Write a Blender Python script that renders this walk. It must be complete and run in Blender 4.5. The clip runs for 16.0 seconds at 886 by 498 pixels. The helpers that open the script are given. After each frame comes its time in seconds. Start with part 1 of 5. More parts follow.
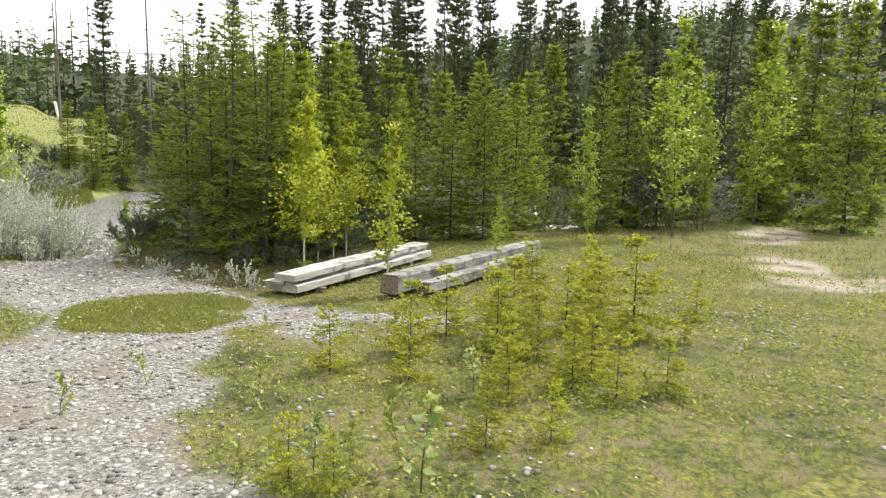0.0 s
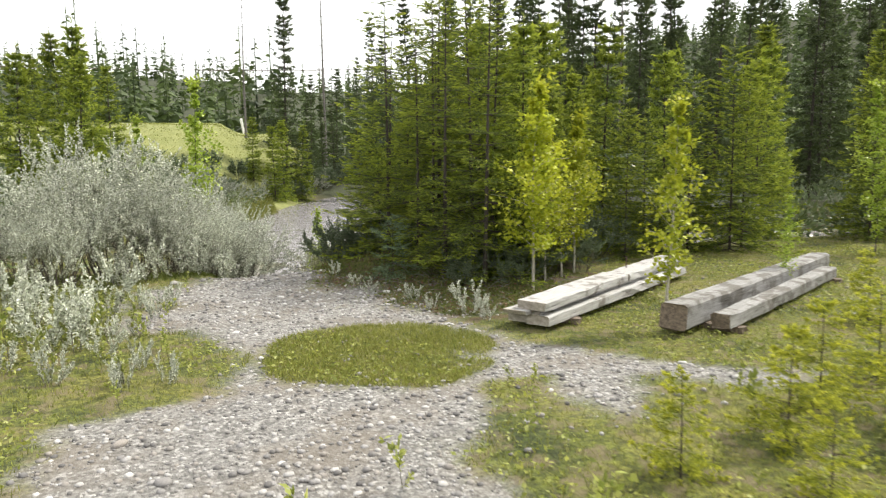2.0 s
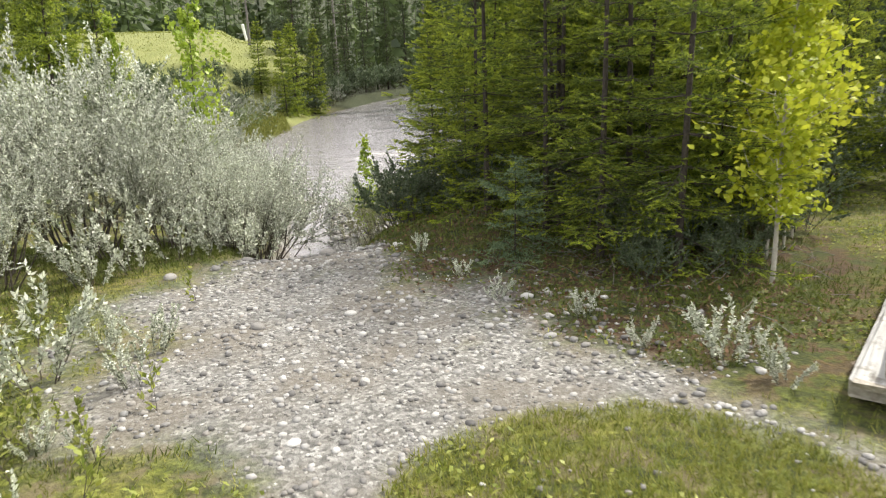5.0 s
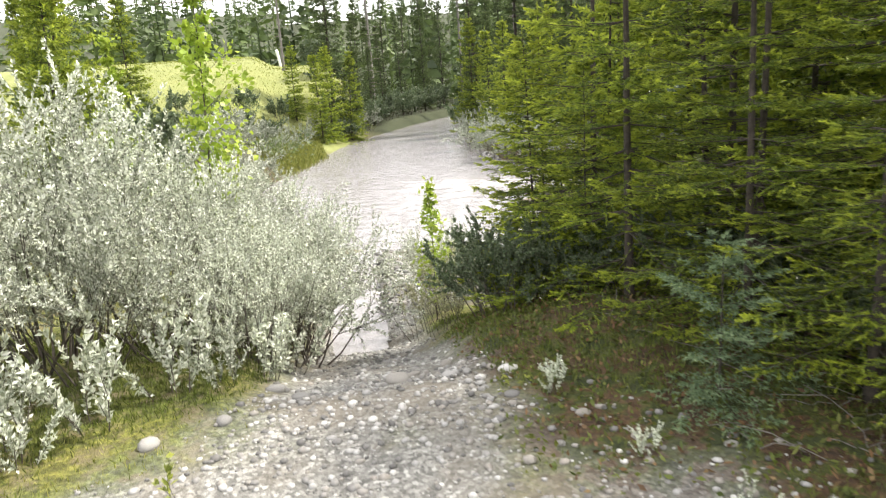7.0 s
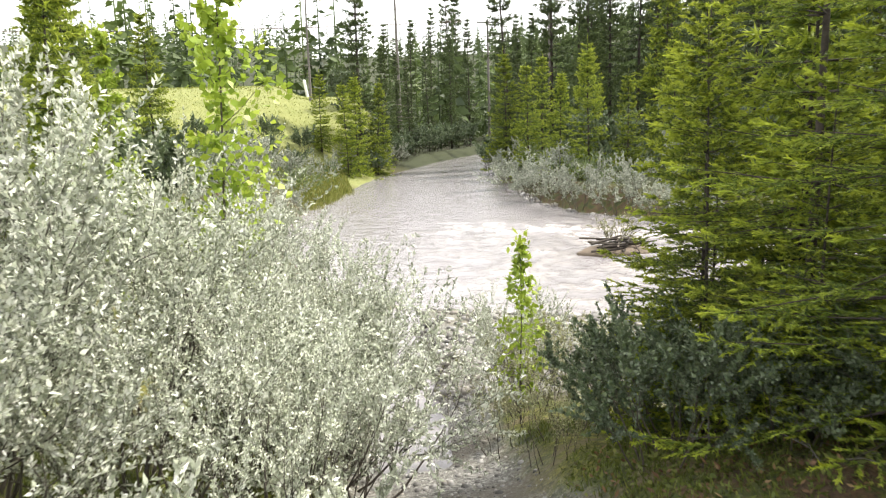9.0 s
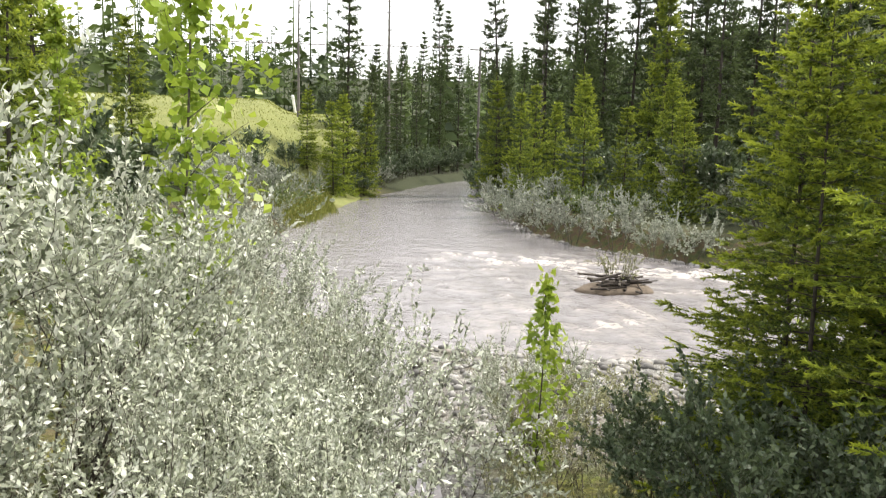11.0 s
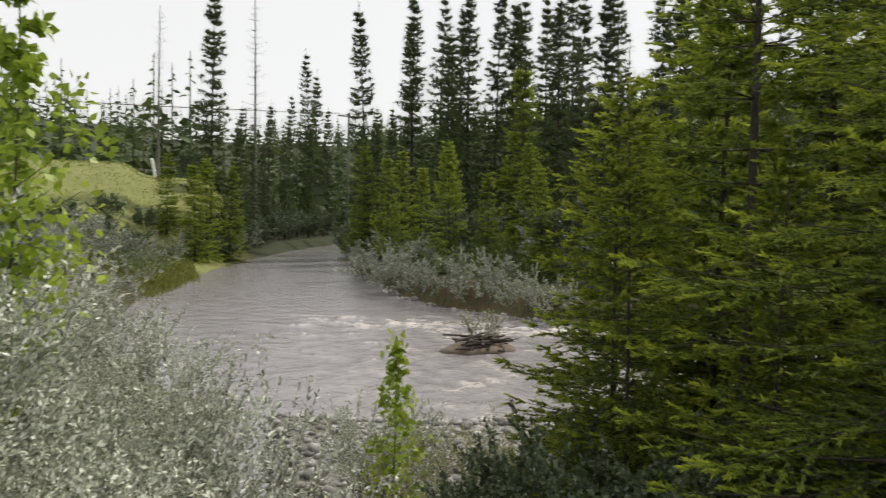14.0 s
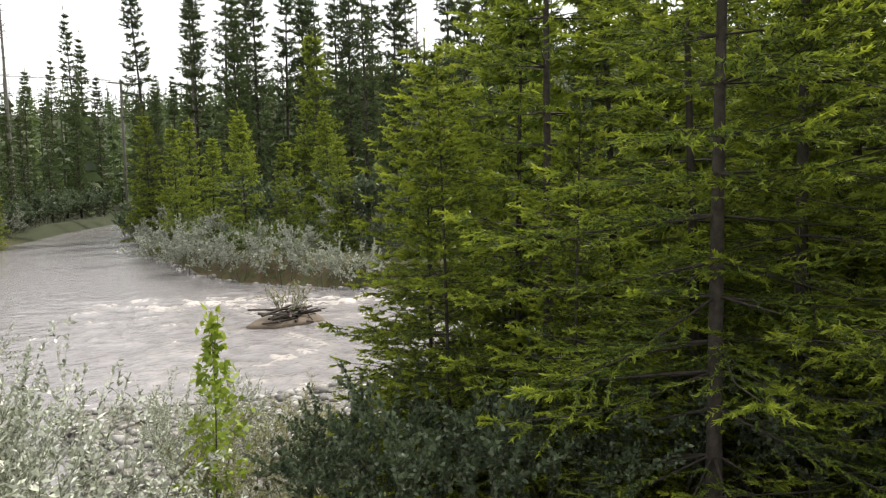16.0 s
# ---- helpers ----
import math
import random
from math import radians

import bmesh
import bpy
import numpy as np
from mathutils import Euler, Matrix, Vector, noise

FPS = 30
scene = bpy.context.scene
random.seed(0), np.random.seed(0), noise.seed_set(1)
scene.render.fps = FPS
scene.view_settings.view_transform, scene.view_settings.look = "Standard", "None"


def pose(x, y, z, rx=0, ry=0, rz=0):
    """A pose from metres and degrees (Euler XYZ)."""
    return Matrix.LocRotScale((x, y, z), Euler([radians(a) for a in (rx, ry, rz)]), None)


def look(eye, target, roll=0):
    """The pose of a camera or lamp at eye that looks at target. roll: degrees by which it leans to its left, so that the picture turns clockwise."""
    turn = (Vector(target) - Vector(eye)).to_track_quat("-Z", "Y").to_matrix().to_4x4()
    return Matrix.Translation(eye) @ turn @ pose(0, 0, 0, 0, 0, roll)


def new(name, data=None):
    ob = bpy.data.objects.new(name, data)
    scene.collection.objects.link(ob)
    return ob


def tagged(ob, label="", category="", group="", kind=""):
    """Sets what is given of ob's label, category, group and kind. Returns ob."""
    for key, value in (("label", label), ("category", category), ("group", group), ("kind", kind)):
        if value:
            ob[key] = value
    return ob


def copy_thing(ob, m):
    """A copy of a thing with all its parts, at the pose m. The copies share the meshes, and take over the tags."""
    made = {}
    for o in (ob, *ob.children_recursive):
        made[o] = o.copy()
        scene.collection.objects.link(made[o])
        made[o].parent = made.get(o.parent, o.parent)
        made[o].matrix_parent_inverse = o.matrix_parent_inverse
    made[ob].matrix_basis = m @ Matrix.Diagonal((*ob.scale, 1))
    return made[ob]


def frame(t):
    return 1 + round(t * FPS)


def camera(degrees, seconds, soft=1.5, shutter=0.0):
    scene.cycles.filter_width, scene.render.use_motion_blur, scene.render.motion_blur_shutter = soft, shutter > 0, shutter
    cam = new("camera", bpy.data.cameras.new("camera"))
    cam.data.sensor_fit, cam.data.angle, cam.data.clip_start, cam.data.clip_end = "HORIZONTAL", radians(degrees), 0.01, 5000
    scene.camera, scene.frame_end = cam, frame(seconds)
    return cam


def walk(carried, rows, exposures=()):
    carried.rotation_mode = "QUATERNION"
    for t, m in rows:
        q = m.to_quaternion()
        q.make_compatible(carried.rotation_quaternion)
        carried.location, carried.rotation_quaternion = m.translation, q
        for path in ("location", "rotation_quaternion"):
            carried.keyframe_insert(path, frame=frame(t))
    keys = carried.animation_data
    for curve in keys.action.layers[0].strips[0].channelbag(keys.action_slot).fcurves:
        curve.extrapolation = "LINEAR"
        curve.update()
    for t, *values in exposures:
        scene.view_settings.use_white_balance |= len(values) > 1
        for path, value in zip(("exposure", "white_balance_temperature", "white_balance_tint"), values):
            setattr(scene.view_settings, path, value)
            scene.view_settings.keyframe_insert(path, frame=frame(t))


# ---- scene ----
EXPOSURES = [(0.0, 0.14), (3.7, 0.04), (5.8, 0.38), (6.5, 0.6), (7.0, 0.7), (8.2, 0.64), (10.3, 0.35), (11.5, 0.02), (12.5, -0.36), (13.5, -0.6), (14.0, -0.76), (14.5, -0.74), (15.2, -0.5), (16.0, -0.14)]
cam = camera(64.71, 16.0, soft=1.15, shutter=0.3)
# seconds, eye, heading from +y to the right, pitch downwards, lean to the left
ROWS = [
    (0.0, (0.000, 0.000, 1.742), 28.72, 7.76, 1.24),
    (0.5, (0.037, 0.555, 1.672), 25.93, 8.26, 1.95),
    (1.0, (-0.034, 1.055, 1.595), 17.63, 9.08, -1.03),
    (1.5, (-0.126, 1.626, 1.530), 19.34, 9.01, -0.53),
    (2.0, (-0.182, 2.313, 1.560), 15.87, 7.25, -0.58),
    (2.5, (-0.190, 2.931, 1.560), 14.56, 9.11, 0.18),
    (3.0, (-0.225, 3.482, 1.562), 15.68, 12.15, -2.52),
    (3.5, (-0.309, 4.011, 1.563), 13.84, 12.09, -1.60),
    (3.7, (-0.348, 4.281, 1.569), 14.12, 9.87, -2.00),
    (5.8, (-0.317, 7.081, 1.608), 15.80, 17.28, -3.17),
    (6.0, (-0.275, 7.346, 1.606), 17.10, 15.63, -3.18),
    (6.5, (-0.253, 7.899, 1.636), 17.63, 15.03, -5.37),
    (7.0, (-0.258, 8.457, 1.635), 11.91, 13.08, -4.25),
    (7.5, (-0.355, 8.981, 1.646), 11.94, 12.36, -5.51),
    (8.0, (-0.416, 9.504, 1.618), 12.09, 10.16, -4.39),
    (8.2, (-0.432, 9.704, 1.603), 10.25, 10.13, -2.99),
    (10.3, (-0.433, 11.495, 1.421), 13.08, 9.40, 0.69),
    (10.5, (-0.434, 11.522, 1.420), 13.00, 9.26, 1.07),
    (11.0, (-0.441, 11.534, 1.426), 12.59, 7.93, 1.41),
    (11.5, (-0.443, 11.527, 1.439), 11.90, 5.54, 1.73),
    (12.0, (-0.442, 11.519, 1.442), 10.50, 5.75, 1.86),
    (12.5, (-0.432, 11.509, 1.447), 9.41, 3.94, 1.70),
    (13.0, (-0.421, 11.491, 1.453), 10.61, 3.05, 1.35),
    (13.5, (-0.389, 11.447, 1.456), 15.41, 2.45, 1.50),
    (14.0, (-0.329, 11.387, 1.453), 22.88, 2.56, 1.06),
    (14.5, (-0.381, 11.399, 1.459), 29.63, 3.00, -0.89),
    (15.0, (-0.442, 11.377, 1.442), 31.62, 3.72, -1.25),
    (15.5, (-0.458, 11.363, 1.427), 36.56, 5.15, -1.12),
    (16.0, (-0.461, 11.371, 1.427), 39.33, 5.03, -1.03),
]


def aim(eye, heading, down, lean):
    h, p = radians(heading), radians(down)
    way = Vector((math.sin(h) * math.cos(p), math.cos(h) * math.cos(p), -math.sin(p)))
    return look(eye, Vector(eye) + way, lean)


walk(cam, [(t, aim(eye, h, p, r)) for t, eye, h, p, r in ROWS], EXPOSURES)

# ---------------------------------------------------------------- light
SUN_AZ, SUN_EL = radians(82), radians(54)     # azimuth from +y towards +x
world = bpy.data.worlds.new("world")
scene.world = world
world.use_nodes = True
wn = world.node_tree.nodes
sky = wn.new("ShaderNodeTexSky")
sky.sky_type, sky.sun_disc = "NISHITA", False
sky.sun_elevation, sky.sun_rotation = SUN_EL, SUN_AZ
sky.air_density, sky.dust_density, sky.ozone_density = 1.0, 2.0, 1.0
veil = wn.new("ShaderNodeMix")            # thin bright cloud over the blue
veil.data_type = "RGBA"
veil.inputs[0].default_value = 0.8
veil.inputs[7].default_value = (12.2, 12.0, 11.7, 1)
world.node_tree.links.new(sky.outputs["Color"], veil.inputs[6])
world.node_tree.links.new(veil.outputs[2], wn["Background"].inputs["Color"])
wn["Background"].inputs["Strength"].default_value = 0.15
sun = new("sun", bpy.data.lights.new("sun", "SUN"))
sun.data.energy, sun.data.angle, sun.data.color = 4.8, radians(4.0), (1.0, 0.94, 0.82)
to_sun = Vector((math.sin(SUN_AZ) * math.cos(SUN_EL), math.cos(SUN_AZ) * math.cos(SUN_EL), math.sin(SUN_EL)))
sun.matrix_world = look(to_sun * 60, (0, 0, 0))


# ---------------------------------------------------------------- materials
def material(name):
    m = bpy.data.materials.new(name)
    m.use_nodes = True
    t = m.node_tree
    return m, t, t.nodes, t.links, t.nodes["Principled BSDF"]


def noise_node(nodes, links, scale, detail=4.0, coord="Object", rough=0.6):
    c = nodes.new("ShaderNodeTexCoord")
    n = nodes.new("ShaderNodeTexNoise")
    n.inputs["Scale"].default_value, n.inputs["Detail"].default_value = scale, detail
    n.inputs["Roughness"].default_value = rough
    links.new(c.outputs[coord], n.inputs["Vector"])
    return n


def ramp_node(nodes, links, source, stops):
    r = nodes.new("ShaderNodeValToRGB")
    while len(r.color_ramp.elements) < len(stops):
        r.color_ramp.elements.new(0.5)
    for e, (p, c) in zip(r.color_ramp.elements, stops):
        e.position, e.color = p, (*c, 1)
    links.new(source, r.inputs["Fac"])
    return r.outputs["Color"]


def mix_node(nodes, links, fac, a, b, blend="MIX"):
    n = nodes.new("ShaderNodeMix")
    n.data_type, n.blend_type = "RGBA", blend
    for socket, v in ((n.inputs[0], fac), (n.inputs[6], a), (n.inputs[7], b)):
        if isinstance(v, (int, float)):
            socket.default_value = v
        elif isinstance(v, tuple):
            socket.default_value = (*v, 1)
        else:
            links.new(v, socket)
    return n.outputs[2]


def attr_node(nodes, name):
    a = nodes.new("ShaderNodeAttribute")
    a.attribute_name = name
    return a.outputs["Fac"]


def bump_node(nodes, links, height, strength, dist, target):
    b = nodes.new("ShaderNodeBump")
    b.inputs["Strength"].default_value, b.inputs["Distance"].default_value = strength, dist
    links.new(height, b.inputs["Height"])
    links.new(b.outputs["Normal"], target.inputs["Normal"])


def leaf_material(name, dark, mid, light, tip, clear=0.3, rough=0.55):
    """Leaves: each its own tone, the young growth lighter, some light passing through."""
    m, t, nodes, links, p = material(name)
    geo = nodes.new("ShaderNodeNewGeometry")
    col = ramp_node(nodes, links, geo.outputs["Random Per Island"], [(0.0, dark), (0.5, mid), (1.0, light)])
    big = noise_node(nodes, links, 1.6, 2.0)
    info = nodes.new("ShaderNodeObjectInfo")
    col = mix_node(nodes, links, attr_node(nodes, "tip"), col, tip)
    shade = nodes.new("ShaderNodeHueSaturation")
    links.new(col, shade.inputs["Color"])
    val = nodes.new("ShaderNodeMath")
    val.operation = "MULTIPLY_ADD"
    links.new(info.outputs["Random"], val.inputs[0])
    val.inputs[1].default_value, val.inputs[2].default_value = 0.35, 0.65
    add = nodes.new("ShaderNodeMath")
    add.operation = "MULTIPLY_ADD"
    links.new(big.outputs["Fac"], add.inputs[0])
    add.inputs[1].default_value = 0.4
    links.new(val.outputs[0], add.inputs[2])
    links.new(add.outputs[0], shade.inputs["Value"])
    links.new(shade.outputs["Color"], p.inputs["Base Color"])
    p.inputs["Roughness"].default_value = rough
    p.inputs["Specular IOR Level"].default_value = 0.35
    tr = nodes.new("ShaderNodeBsdfTranslucent")
    links.new(shade.outputs["Color"], tr.inputs["Color"])
    mx = nodes.new("ShaderNodeMixShader")
    mx.inputs[0].default_value = clear
    links.new(p.outputs[0], mx.inputs[1])
    links.new(tr.outputs[0], mx.inputs[2])
    links.new(mx.outputs[0], nodes["Material Output"].inputs["Surface"])
    return m


def bark_material(name, a, b, scale=30.0, rough=0.9):
    m, t, nodes, links, p = material(name)
    n = noise_node(nodes, links, scale, 6.0)
    links.new(ramp_node(nodes, links, n.outputs["Fac"], [(0.3, a), (0.7, b)]), p.inputs["Base Color"])
    p.inputs["Roughness"].default_value = rough
    bump_node(nodes, links, n.outputs["Fac"], 0.6, 0.01, p)
    return m


SPRUCE = leaf_material("spruce_needles", (0.036, 0.062, 0.014), (0.105, 0.155, 0.025), (0.21, 0.27, 0.036), (0.40, 0.46, 0.048), 0.45)
SPRUCE_DARK = leaf_material("old_spruce_needles", (0.032, 0.048, 0.021), (0.058, 0.084, 0.030), (0.095, 0.128, 0.040), (0.125, 0.165, 0.045), 0.36)
WILLOW = leaf_material("silver_willow_leaves", (0.10, 0.12, 0.065), (0.43, 0.455, 0.36), (0.88, 0.88, 0.82), (0.64, 0.68, 0.52), 0.16, 0.4)
ASPEN = leaf_material("aspen_leaves", (0.13, 0.21, 0.024), (0.22, 0.33, 0.036), (0.36, 0.46, 0.07), (0.38, 0.45, 0.06), 0.42, 0.4)
BIRCH = leaf_material("birch_leaves", (0.17, 0.235, 0.016), (0.30, 0.36, 0.024), (0.44, 0.48, 0.04), (0.47, 0.48, 0.04), 0.42, 0.5)
SHRUB = leaf_material("shrub_leaves", (0.042, 0.066, 0.036), (0.088, 0.122, 0.070), (0.22, 0.26, 0.18), (0.15, 0.19, 0.07), 0.26, 0.3)
GRASS = leaf_material("grass_blades", (0.09, 0.115, 0.016), (0.16, 0.19, 0.026), (0.27, 0.28, 0.07), (0.30, 0.29, 0.08), 0.3)
FAR = leaf_material("far_spruce_needles", (0.040, 0.060, 0.026), (0.066, 0.096, 0.036), (0.10, 0.14, 0.046), (0.13, 0.18, 0.05), 0.3)
MOSS = leaf_material("moss_and_bank_grass", (0.035, 0.052, 0.009), (0.068, 0.094, 0.015), (0.12, 0.15, 0.024), (0.16, 0.17, 0.04), 0.3)
LITTER = leaf_material("fallen_leaves", (0.05, 0.024, 0.012), (0.11, 0.055, 0.028), (0.19, 0.105, 0.05), (0.22, 0.15, 0.07), 0.15)
SAPLING = leaf_material("young_spruce_needles", (0.10, 0.14, 0.018), (0.25, 0.29, 0.03), (0.43, 0.45, 0.05), (0.60, 0.59, 0.07), 0.48)
SEEDLING = leaf_material("seedling_leaves", (0.15, 0.19, 0.04), (0.25, 0.29, 0.06), (0.40, 0.42, 0.14), (0.40, 0.41, 0.08), 0.4, 0.45)
POPLAR = leaf_material("poplar_leaves", (0.13, 0.19, 0.05), (0.28, 0.36, 0.11), (0.58, 0.62, 0.42), (0.42, 0.48, 0.14), 0.35, 0.35)
# dimmed copy of the silver willow leaves: the far row's weaker light as colour
ROW = leaf_material("dimmed_silver_willow_leaves", (0.13, 0.15, 0.115), (0.27, 0.29, 0.24), (0.46, 0.47, 0.41), (0.36, 0.39, 0.28), 0.22, 0.45)
BLUISH = leaf_material("blue_spruce_needles", (0.06, 0.10, 0.052), (0.11, 0.165, 0.085), (0.20, 0.27, 0.15), (0.26, 0.34, 0.18), 0.3)
DRY = leaf_material("dry_willow_leaves", (0.20, 0.19, 0.11), (0.30, 0.29, 0.17), (0.40, 0.40, 0.26), (0.30, 0.33, 0.12), 0.3)
BARK = bark_material("spruce_bark", (0.022, 0.018, 0.014), (0.075, 0.060, 0.049))
BARK_GREY = bark_material("dead_bark", (0.10, 0.09, 0.08), (0.22, 0.20, 0.19))
BARK_WILLOW = bark_material("willow_bark", (0.05, 0.042, 0.034), (0.13, 0.11, 0.09))
BARK_PALE = bark_material("birch_bark", (0.22, 0.20, 0.16), (0.55, 0.52, 0.45), 14.0)


def wood_material(name="weathered_timber", tone=1.0, worn=0.34):
    m, t, nodes, links, p = material(name)
    c = nodes.new("ShaderNodeTexCoord")
    mp = nodes.new("ShaderNodeMapping")
    mp.inputs["Scale"].default_value = (1.2, 22, 22)
    links.new(c.outputs["Object"], mp.inputs["Vector"])
    n = nodes.new("ShaderNodeTexNoise")
    n.inputs["Scale"].default_value, n.inputs["Detail"].default_value = 3.0, 8.0
    links.new(mp.outputs[0], n.inputs["Vector"])
    stain = noise_node(nodes, links, 4.5, 7.0)
    grain = ramp_node(nodes, links, n.outputs["Fac"], [(0.27, (0.10, 0.09, 0.08)), (0.33 + (worn - 0.34) * 0.6, (0.33 * tone, 0.325 * tone, 0.315 * tone)), (0.7, (0.52 * tone, 0.515 * tone, 0.50 * tone))])
    dirt = ramp_node(nodes, links, stain.outputs["Fac"], [(worn, (0.36, 0.32, 0.27)), (worn + 0.1, (1, 1, 1))])
    links.new(mix_node(nodes, links, 0.8, grain, dirt, "MULTIPLY"), p.inputs["Base Color"])
    p.inputs["Roughness"].default_value = 0.85
    bump_node(nodes, links, n.outputs["Fac"], 0.7, 0.008, p)
    return m


TIMBER = wood_material("weathered_timber", 0.94, 0.37)
TIMBER_OLD = wood_material("split_grey_timber", 0.6, 0.42)
END_PALE = bark_material("pale_end_grain", (0.20, 0.175, 0.14), (0.42, 0.39, 0.34), 30)
END_GRAIN = bark_material("rotten_end_grain", (0.06, 0.045, 0.035), (0.24, 0.19, 0.14), 40)
RUST = bark_material("rusty_iron", (0.06, 0.03, 0.02), (0.16, 0.09, 0.06), 60, 0.7)
PAINT = bark_material("white_post_paint", (0.70, 0.70, 0.68), (0.84, 0.84, 0.82), 8, 0.6)


def stone_material():
    m, t, nodes, links, p = material("river_stone")
    geo = nodes.new("ShaderNodeNewGeometry")
    info = nodes.new("ShaderNodeObjectInfo")
    add = nodes.new("ShaderNodeMath")
    add.operation = "ADD"
    links.new(geo.outputs["Random Per Island"], add.inputs[0])
    links.new(info.outputs["Random"], add.inputs[1])
    fr = nodes.new("ShaderNodeMath")
    fr.operation = "FRACT"
    links.new(add.outputs[0], fr.inputs[0])
    base = ramp_node(nodes, links, fr.outputs[0], [(0.0, (0.12, 0.116, 0.114)), (0.35, (0.25, 0.243, 0.236)), (0.55, (0.315, 0.29, 0.26)), (0.62, (0.31, 0.305, 0.30)), (0.9, (0.46, 0.452, 0.44)), (1.0, (0.62, 0.61, 0.59))])
    n = noise_node(nodes, links, 40.0, 5.0)
    spots = ramp_node(nodes, links, n.outputs["Fac"], [(0.3, (0.7, 0.68, 0.66)), (0.65, (1, 1, 1))])
    links.new(mix_node(nodes, links, 1.0, base, spots, "MULTIPLY"), p.inputs["Base Color"])
    p.inputs["Roughness"].default_value = 0.8
    bump_node(nodes, links, n.outputs["Fac"], 0.3, 0.004, p)
    return m


STONE = stone_material()


def ground_material():
    m, t, nodes, links, p = material("ground_cover")
    fine = noise_node(nodes, links, 42.0, 6.0)
    vor = nodes.new("ShaderNodeTexVoronoi")
    vor.inputs["Scale"].default_value = 44.0
    c = nodes.new("ShaderNodeTexCoord")
    links.new(c.outputs["Object"], vor.inputs["Vector"])
    patch = noise_node(nodes, links, 1.3, 6.0)
    patch_b = noise_node(nodes, links, 5.0, 5.0)
    grass = ramp_node(nodes, links, patch.outputs["Fac"], [(0.34, (0.055, 0.075, 0.014)), (0.48, (0.145, 0.165, 0.026)), (0.64, (0.225, 0.215, 0.050))])
    moss = ramp_node(nodes, links, fine.outputs["Fac"], [(0.35, (0.42, 0.42, 0.40)), (0.7, (1.15, 1.15, 1.1))])
    grass = mix_node(nodes, links, 1.0, grass, moss, "MULTIPLY")
    speck = noise_node(nodes, links, 15.0, 4.0)
    grass = mix_node(nodes, links, 1.0, grass, ramp_node(nodes, links, speck.outputs["Fac"], [(0.4, (0.5, 0.52, 0.5)), (0.58, (1.12, 1.12, 1.05))]), "MULTIPLY")
    straw = ramp_node(nodes, links, patch_b.outputs["Fac"], [(0.5, (0, 0, 0)), (0.62, (0.8, 0.8, 0.8))])
    grass = mix_node(nodes, links, straw, grass, (0.155, 0.125, 0.07))
    sep = nodes.new("ShaderNodeSeparateColor")
    links.new(vor.outputs["Color"], sep.inputs[0])
    gravel = ramp_node(nodes, links, sep.outputs[0], [(0.0, (0.15, 0.145, 0.140)), (0.5, (0.255, 0.247, 0.238)), (0.85, (0.35, 0.342, 0.332)), (1.0, (0.52, 0.51, 0.50))])
    gravel = mix_node(nodes, links, 0.75, gravel, moss, "MULTIPLY")
    silt = ramp_node(nodes, links, patch.outputs["Fac"], [(0.46, (0, 0, 0)), (0.62, (0.65, 0.65, 0.65))])
    gravel = mix_node(nodes, links, silt, gravel, (0.165, 0.142, 0.112))
    # moss and brown soil, darkened further to hold the grove's shade in the colour
    soil = ramp_node(nodes, links, patch_b.outputs["Fac"], [(0.38, (0.040, 0.052, 0.010)), (0.48, (0.080, 0.090, 0.017)), (0.53, (0.105, 0.058, 0.028)), (0.66, (0.060, 0.034, 0.019))])
    soil = mix_node(nodes, links, 1.0, soil, moss, "MULTIPLY")
    sand = ramp_node(nodes, links, fine.outputs["Fac"], [(0.3, (0.24, 0.205, 0.165)), (0.7, (0.38, 0.34, 0.285))])
    col = mix_node(nodes, links, attr_node(nodes, "soil"), grass, soil)
    col = mix_node(nodes, links, attr_node(nodes, "gravel"), col, gravel)
    col = mix_node(nodes, links, attr_node(nodes, "sand"), col, sand)
    field = ramp_node(nodes, links, patch.outputs["Fac"], [(0.3, (0.17, 0.19, 0.055)), (0.7, (0.235, 0.245, 0.085))])
    col = mix_node(nodes, links, attr_node(nodes, "field"), col, field)
    # ground under the woods: near-black green, the trees' shade painted in
    shaded_floor = ramp_node(nodes, links, patch_b.outputs["Fac"], [(0.3, (0.016, 0.021, 0.008)), (0.7, (0.05, 0.06, 0.02))])
    col = mix_node(nodes, links, attr_node(nodes, "woods"), col, shaded_floor)
    links.new(col, p.inputs["Base Color"])
    p.inputs["Roughness"].default_value = 0.95
    bump_node(nodes, links, fine.outputs["Fac"], 0.8, 0.03, p)
    return m


GROUND = ground_material()


